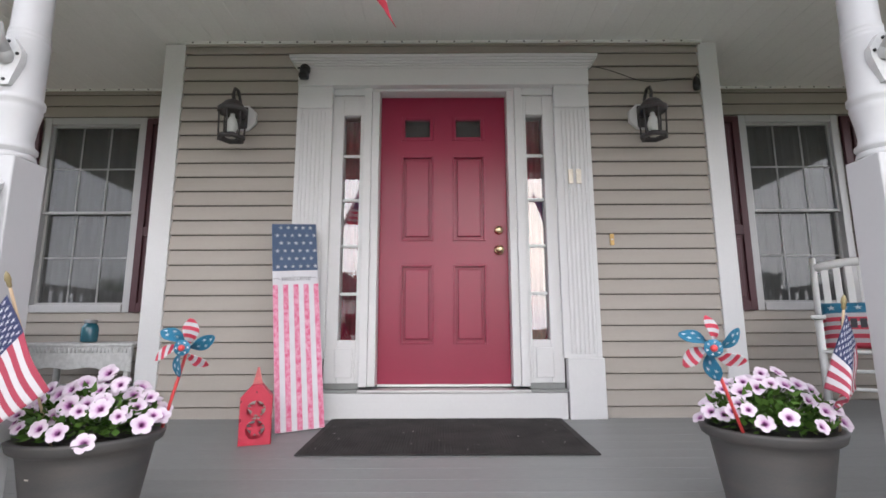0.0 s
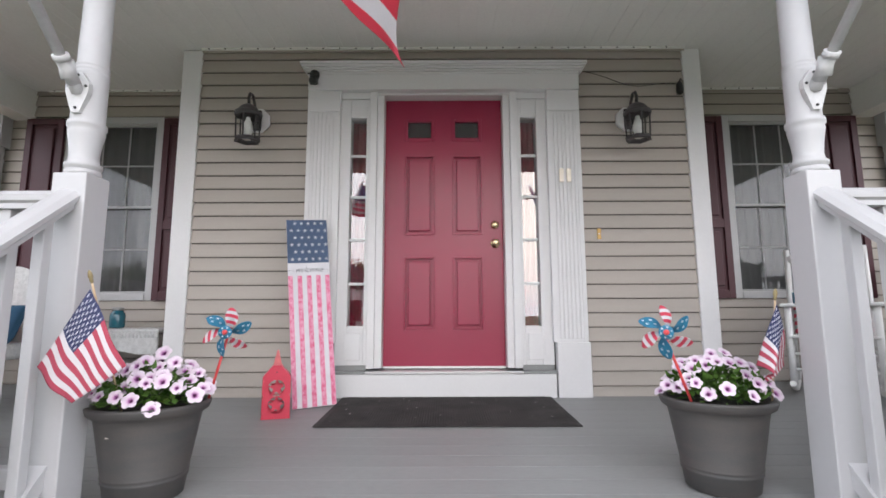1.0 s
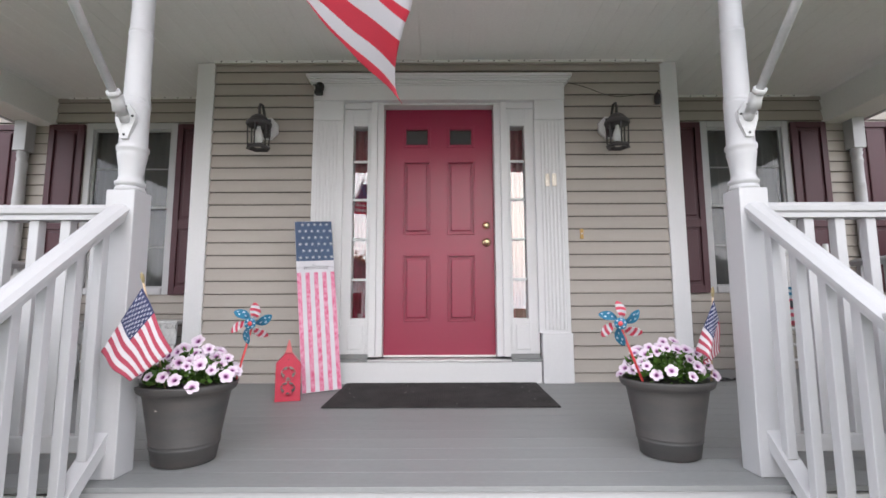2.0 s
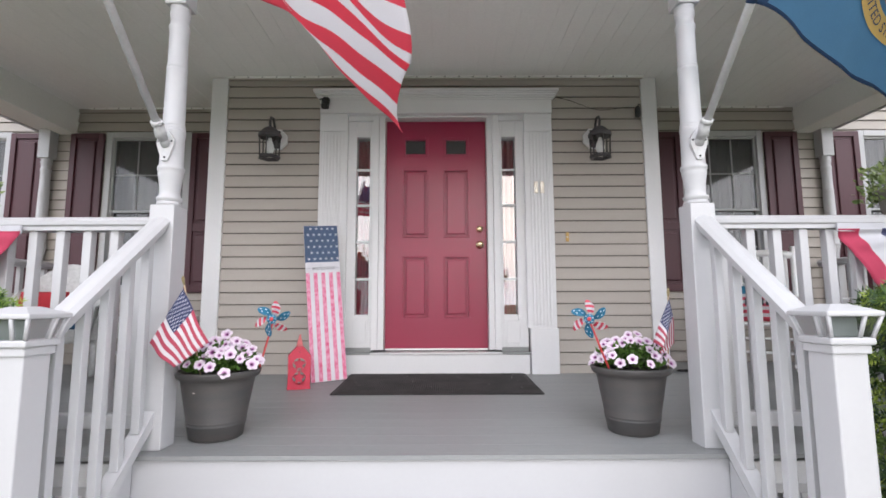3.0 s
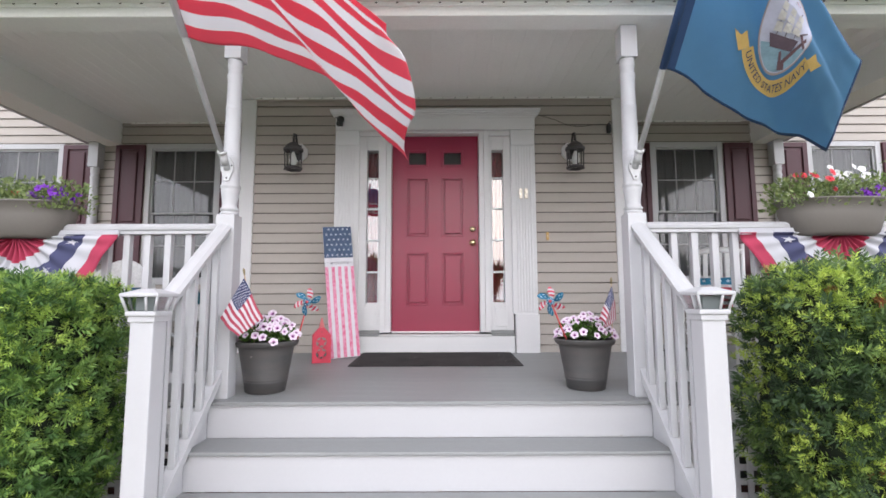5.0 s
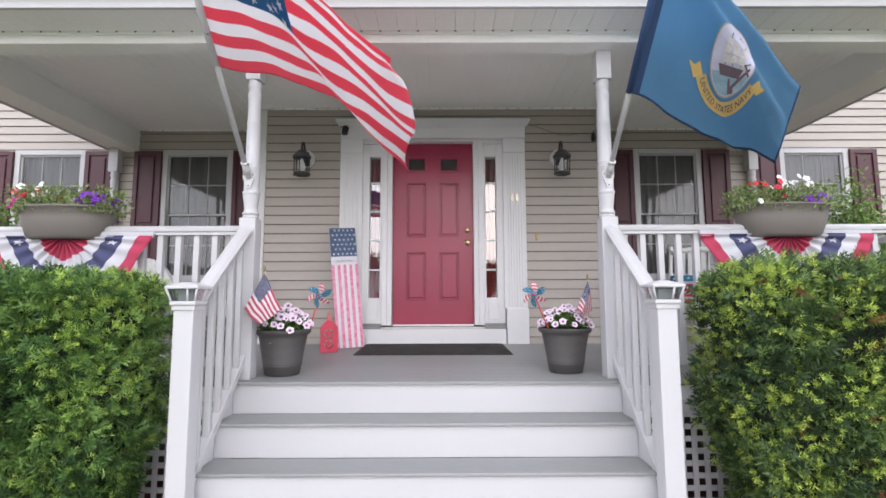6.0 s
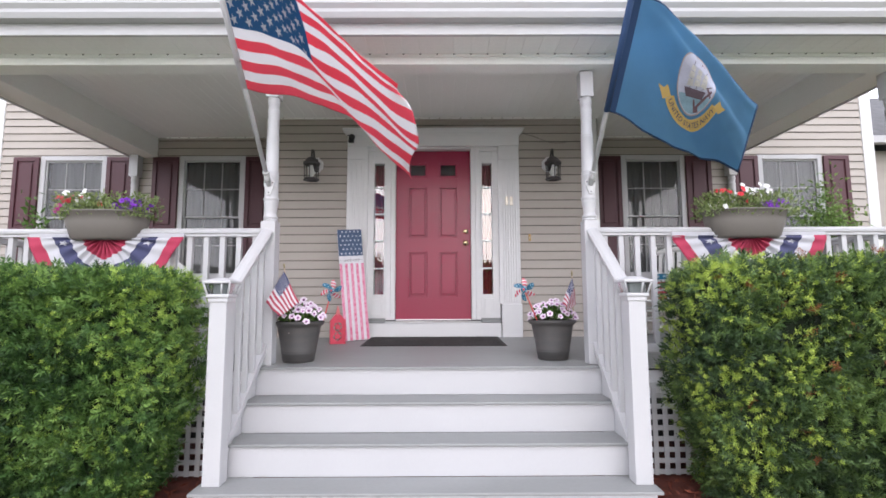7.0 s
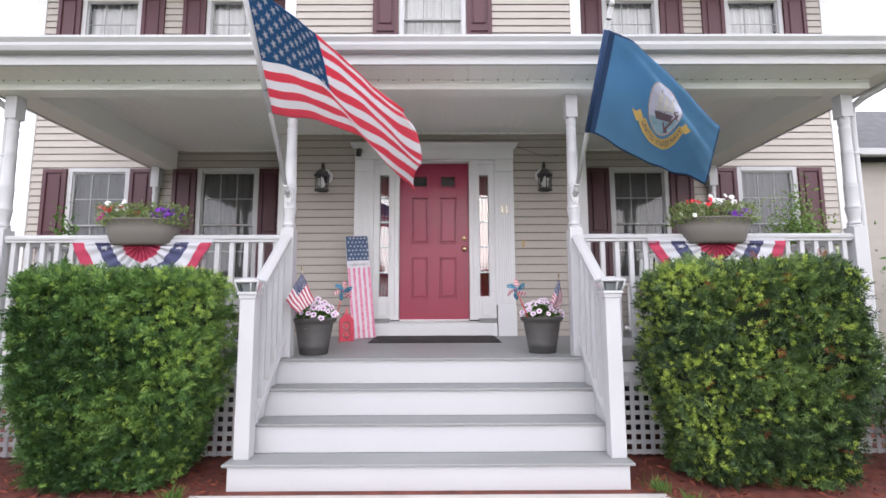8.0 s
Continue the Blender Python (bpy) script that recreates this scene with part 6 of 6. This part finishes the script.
def planter(x, y, seed, mirror, label):
    rnd, rng = random.Random(seed), np.random.default_rng(seed)
    t = thing("rail_planter", label, "planter", (x, y, RAIL_TOP - 0.10), group="rail planters")
    part("trough", oval(bmesh.new(), [(0.235, 0.11, -0.0), (0.26, 0.125, 0.02), (0.305, 0.145, 0.14), (0.315, 0.15, 0.21), (0.33, 0.16, 0.215), (0.33, 0.16, 0.225), (0.31, 0.145, 0.222), (0.30, 0.14, 0.17)]), TAUPE, t)
    part("soil", oval(bmesh.new(), [(0.30, 0.14, 0.16), (0.30, 0.14, 0.175)]), SOIL, t)
    n = 2600
    P = np.stack([rng.uniform(-0.34, 0.34, n), rng.uniform(-0.15, 0.15, n), 0.17 + 0.185 * rng.uniform(0, 1, n) ** 1.4], axis=1)
    d = unit(np.stack([P[:, 0] * 2, P[:, 1] * 3, np.full(n, 0.7)], axis=1) + rng.normal(0, 0.6, (n, 3)))
    part("foliage", leaf_mesh("foliage", P, d, unit(np.cross(d, rng.normal(size=(n, 3)))), rng.uniform(0.02, 0.04, n), rng.uniform(0.010, 0.020, n), leaf_mat("planter_leaves", (0.11, 0.17, 0.05), (0.27, 0.33, 0.12))), None, t, "mixed green leaves")["kind"] = "stuff"
    plan = [("purple", 0.08, 0.33, 24, 0.27), ("red", -0.40, -0.24, 9, 0.33), ("white", -0.26, -0.10, 6, 0.335), ("magenta", -0.32, -0.26, 4, 0.245), ("red", -0.16, -0.06, 2, 0.31)]
    if mirror:
        plan = [("purple", 0.10, 0.28, 18, 0.26), ("red", -0.24, -0.08, 7, 0.35), ("white", -0.06, 0.18, 11, 0.375), ("white", -0.30, -0.22, 2, 0.25), ("red", -0.06, 0.06, 2, 0.33)]
    for c, a, b, k, z in plan:
        for _ in range(k):
            n_ = Vector((rnd.uniform(-0.5, 0.5), -0.9 + rnd.uniform(-0.2, 0.2), rnd.uniform(0.0, 0.8))).normalized()
            m = Matrix.Translation((rnd.uniform(a, b), rnd.uniform(-0.16, 0.02), z + rnd.uniform(-0.03, 0.04))) @ n_.to_track_quat("Z", "Y").to_matrix().to_4x4() @ Matrix.Diagonal((*([rnd.uniform(0.7, 1.1)] * 3), 1))
            part("blossom", BL[c], None, t, at=m)


planter(-2.53, POST_Y - 0.02, 51, False, "taupe plastic trough of mixed flowers set over the railing")
planter(2.49, POST_Y - 0.02, 52, True, "taupe plastic trough of mixed flowers set over the railing")


B_RED = cloth(mat("bunting_red", (0.52, 0.055, 0.115), 0.85, vary=0.1, coarse=6, fine=300, bump=0.1), 0.25)
B_WHITE = cloth(mat("bunting_white", (0.62, 0.62, 0.65), 0.85, vary=0.06, coarse=6, fine=300, bump=0.1), 0.25)
B_BLUE = mat("bunting_blue", (0.052, 0.056, 0.125), 0.85, vary=0.12, coarse=6, fine=300, bump=0.1)


def bunting(x, seed, label):
    """A half-round pleated fan, gathered in the middle and hanging loosely from its header."""
    t = thing("bunting", label, "bunting", (x, POST_Y - 0.052, RAIL_TOP - 0.075), group="bunting on the railings")
    R, D = 0.60, 0.53

    def fan(u, v):
        a = math.pi * u
        r = 0.02 + 0.98 * v
        s = math.sin(a)
        drift = 0.05 * noise.noise(Vector((u * 5 + seed, v * 3, 0))) * s
        pleat = math.sin(26 * a) * (0.018 * (1 - r) ** 1.5 + 0.003)
        loose = 0.042 * noise.noise(Vector((u * 9, v * 2.5, seed))) * r
        hang = 1 + 0.06 * noise.noise(Vector((u * 7, 4, seed)))
        sag = 0.035 * r * (0.5 + 0.5 * math.cos(8 * a)) * s
        return (-R * r * math.cos(a) * (1 - 0.05 * s) + drift * r, -0.014 - pleat - loose - 0.03 * s * r, -D * hang * r * s ** 1.6 - sag)

    ring = lambda u, v: 0 if v < 0.29 else 1 if v < 0.47 else 2 if v < 0.655 else 1 if v < 0.83 else 0
    sheet("pleated_cloth", fan, 120, 24, (B_RED, B_WHITE, B_BLUE), ring, t, thick=0.0015)
    part("header", boxed(-R, R, -0.006, 0.004, -0.012, 0.028, 0.003), B_WHITE, t, "white header band")
    for k in range(5):
        printed("star", [star(0.10 + 0.20 * k, 0.56, 0.030, 0.075, 0.4)], fan, 0.003, B_WHITE, t)


bunting(-2.505, 3, "pleated red, white and blue fan bunting tied to the railing")
bunting(2.494, 8, "pleated red, white and blue fan bunting tied to the railing")


# ---- porch furniture ----
CHAIRW = mat("white_chair_paint", (0.72, 0.72, 0.71), 0.45, vary=0.03)
WICKER = mat("white_wicker", (0.66, 0.66, 0.65), 0.6, vary=0.12, coarse=40, fine=160, bump=1.0)


def rocking_chair(m):
    t = thing("rocking_chair", "white painted wooden rocking chair with slatted back", "chair", m, group="rocking chairs")
    for s in (-1, 1):
        x = s * 0.24
        part("back_post", tube(bmesh.new(), [(x, 0.20, 0.06), (x, 0.22, 0.42), (x, 0.30, 0.80), (x, 0.36, 1.08)], 0.021, 10), CHAIRW, t)
        part("front_post", tube(bmesh.new(), [(x, -0.24, 0.07), (x, -0.24, 0.62)], 0.022, 10), CHAIRW, t)
        part("arm", boxed(x - 0.04, x + 0.04, -0.30, 0.27, 0.615, 0.64, 0.009), CHAIRW, t)
        pts = [(x, -0.42 + 0.95 * k / 12, 0.028 + 0.075 * (2 * k / 12 - 1) ** 2) for k in range(13)]
        part("rocker", tube(bmesh.new(), pts, 0.02, 8), CHAIRW, t)
        for z in (0.20, 0.32):
            part("side_stretcher", tube(bmesh.new(), [(x, -0.24, z), (x, 0.21, z)], 0.011, 8), CHAIRW, t)
    for z in (0.18, 0.29):
        part("front_stretcher", tube(bmesh.new(), [(-0.24, -0.24, z), (0.24, -0.24, z)], 0.011, 8), CHAIRW, t)
    for k in range(7):
        y = -0.25 + k * 0.07
        part("seat_slat", boxed(-0.245, 0.245, y - 0.03, y + 0.03, 0.40 - 0.004 * k, 0.418 - 0.004 * k, 0.005), CHAIRW, t)
    part("crest_rail", tube(bmesh.new(), [(-0.235 + 0.47 * k / 8, 0.345, 1.0 + 0.035 * math.sin(math.pi * k / 8)) for k in range(9)], 0.032, 8), CHAIRW, t)
    part("lower_rail", tube(bmesh.new(), [(-0.235, 0.235, 0.52), (0.235, 0.235, 0.52)], 0.02, 8), CHAIRW, t)
    for k in range(6):
        x = -0.175 + k * 0.07
        part("back_slat", boxed(-0.021, 0.021, -0.007, 0.007, 0, 0.50, 0.003), CHAIRW, t, at=pose(x, 0.238, 0.52, -12.5))
    return t


def cushion(m, w, h, label, style):
    t = thing("cushion", label, "cushion", m, group="chair cushions")

    def puff(side):
        def fn(u, v):
            e = (1 - (2 * u - 1) ** 4) * (1 - (2 * v - 1) ** 4)
            return ((u - 0.5) * w, side * 0.06 * e ** 0.6, v * h)
        return fn
    if style == "flag":
        mats, pick = (F_TEAL, F_RED, F_WHITE), (lambda u, v: 0 if v > 0.72 else 1 + int(v * 11) % 2)
    elif style == "red":
        mats, pick = (mat("red_cushion", (0.40, 0.02, 0.03), 0.9),), lambda u, v: 0
    else:
        mats, pick = (mat("blue_cushion", (0.03, 0.09, 0.16), 0.9),), lambda u, v: 0
    sheet("front_cover", puff(-1), 22, 22, mats, pick, t)
    sheet("back_cover", puff(1), 22, 22, mats, pick, t)
    if style == "flag":
        for k in range(5):
            printed("star", [star(0.14 + 0.18 * k, 0.85, 0.06, 0.07)], puff(-1), 0.002, F_WHITE, t)
        for k in range(4):
            printed("printed_bar", [[(0.24 + 0.13 * k, 0.40), (0.33 + 0.13 * k, 0.40), (0.33 + 0.13 * k, 0.60), (0.24 + 0.13 * k, 0.60)]], puff(-1), 0.002, INK, t)


C1, C2 = pose(2.79, -0.05, floor_z(0) + 0.002, 0, 0, -38), pose(3.22, -0.95, floor_z(-0.95) + 0.004, 0, 0, -58)
rocking_chair(C1)
copy_thing(bpy.data.objects["rocking_chair"], C2)
cushion(C1 @ pose(-0.02, 0.10, 0.42, -14), 0.40, 0.32, "cushion printed with stars and stripes on a rocking chair", "flag")
cushion(C2 @ pose(0, 0.12, 0.42, -14), 0.36, 0.32, "plain red cushion on a rocking chair", "red")

# wicker table with a blue jar
t = thing("wicker_table", "white wicker side table with a scalloped apron", "table", (-2.57, 0.30, 0.008))
part("top", boxed(-0.44, 0.44, -0.22, 0.24, 0.44, 0.465, 0.01), WICKER, t)
bm = bmesh.new()
prev = None
for i in range(41):
    u = i / 40
    x = -0.43 + 0.86 * u
    z = 0.262 + 0.034 * math.sin(math.pi * u) ** 0.5 + 0.008 * math.cos(6 * math.pi * u)
    cur = [bm.verts.new(p) for p in ((x, -0.212, 0.44), (x, -0.212, z), (x, -0.198, z), (x, -0.198, 0.44))]
    if prev:
        for k in range(4):
            bm.faces.new((prev[k], cur[k], cur[(k + 1) % 4], prev[(k + 1) % 4]))
    prev = cur
part("apron", bm, WICKER, t)
for x in (-0.39, 0.39):
    for y in (-0.18, 0.2):
        part("leg", tube(bmesh.new(), [(x, y, 0), (x, y, 0.44)], 0.022, 10), WICKER, t)
part("shelf", boxed(-0.39, 0.39, -0.18, 0.2, 0.13, 0.15, 0.006), WICKER, t)
for k in range(30):
    x = -0.42 + k * 0.029
    part("cane", tube(bmesh.new(), [(x, -0.214, 0.435), (x, -0.214, 0.40)], 0.006, 5), WICKER, t)
BLUEGLASS = mat("blue_jar_glass", (0.02, 0.13, 0.18), 0.12, vary=0.1, spec=0.8)
t = thing("jar", "dark teal glass jar with metal lid on the wicker table", "jar", (-2.575, 0.27, 0.474))
part("body", lathe(bmesh.new(), [(0.04, 0), (0.052, 0.006), (0.055, 0.03), (0.055, 0.095), (0.048, 0.12), (0.038, 0.13), (0.038, 0.138)], 24), BLUEGLASS, t)
part("lid", lathe(bmesh.new(), [(0.041, 0.138), (0.042, 0.142), (0.042, 0.16), (0.036, 0.163)], 24), mat("zinc_lid", (0.35, 0.36, 0.36), 0.5, 0.7), t)

# wicker armchair
t = thing("wicker_chair", "white wicker armchair with cushions on the porch", "chair", pose(-3.08, -0.42, floor_z(-0.4) + 0.004, 0, 0, 8))
part("seat", boxed(-0.30, 0.30, -0.30, 0.26, 0.30, 0.40, 0.02), WICKER, t)
bm = bmesh.new()
prev = None
for i in range(33):
    a = math.pi * i / 32
    x, y = 0.33 * math.cos(a), 0.02 + 0.30 * math.sin(a)
    z = 0.58 + 0.36 * math.sin(a) ** 2
    o = Vector((math.cos(a), math.sin(a), 0)) * 0.03
    cur = [bm.verts.new(p) for p in ((x, y, 0.36), (x + o.x * 1.6, y + o.y * 1.6, z), (x + o.x * 2.8, y + o.y * 2.8, z - 0.01), (x + o.x, y + o.y, 0.36))]
    if prev:
        for k in range(4):
            bm.faces.new((prev[k], cur[k], cur[(k + 1) % 4], prev[(k + 1) % 4]))
    prev = cur
part("back", bm, WICKER, t)
part("apron", boxed(-0.31, 0.31, -0.31, -0.285, 0.19, 0.31, 0.01), WICKER, t)
for x in (-0.27, 0.27):
    for y in (-0.27, 0.24):
        part("leg", tube(bmesh.new(), [(x, y, 0), (x, y, 0.31)], 0.022, 10), WICKER, t)
CW = pose(-3.08, -0.42, floor_z(-0.4) + 0.004, 0, 0, 8)
cushion(CW @ pose(-0.10, 0.14, 0.405, -12), 0.36, 0.30, "plain red cushion on a wicker chair", "red")
cushion(CW @ pose(0.14, 0.0, 0.405, -20, 0, -20), 0.30, 0.26, "dark blue cushion on a wicker chair", "blue")

# coiled cable on the porch floor beside the entry
pts = [(2.10 + 0.07 * math.cos(k * 0.5) + 0.004 * k, -0.02 + 0.05 * math.sin(k * 0.5), 0.008 + 0.002 * (k // 12)) for k in range(40)]
tagged(part("cable", tube(bmesh.new(), pts, 0.005, 6), BLACK), "black cable coiled on the porch floor", "cable")
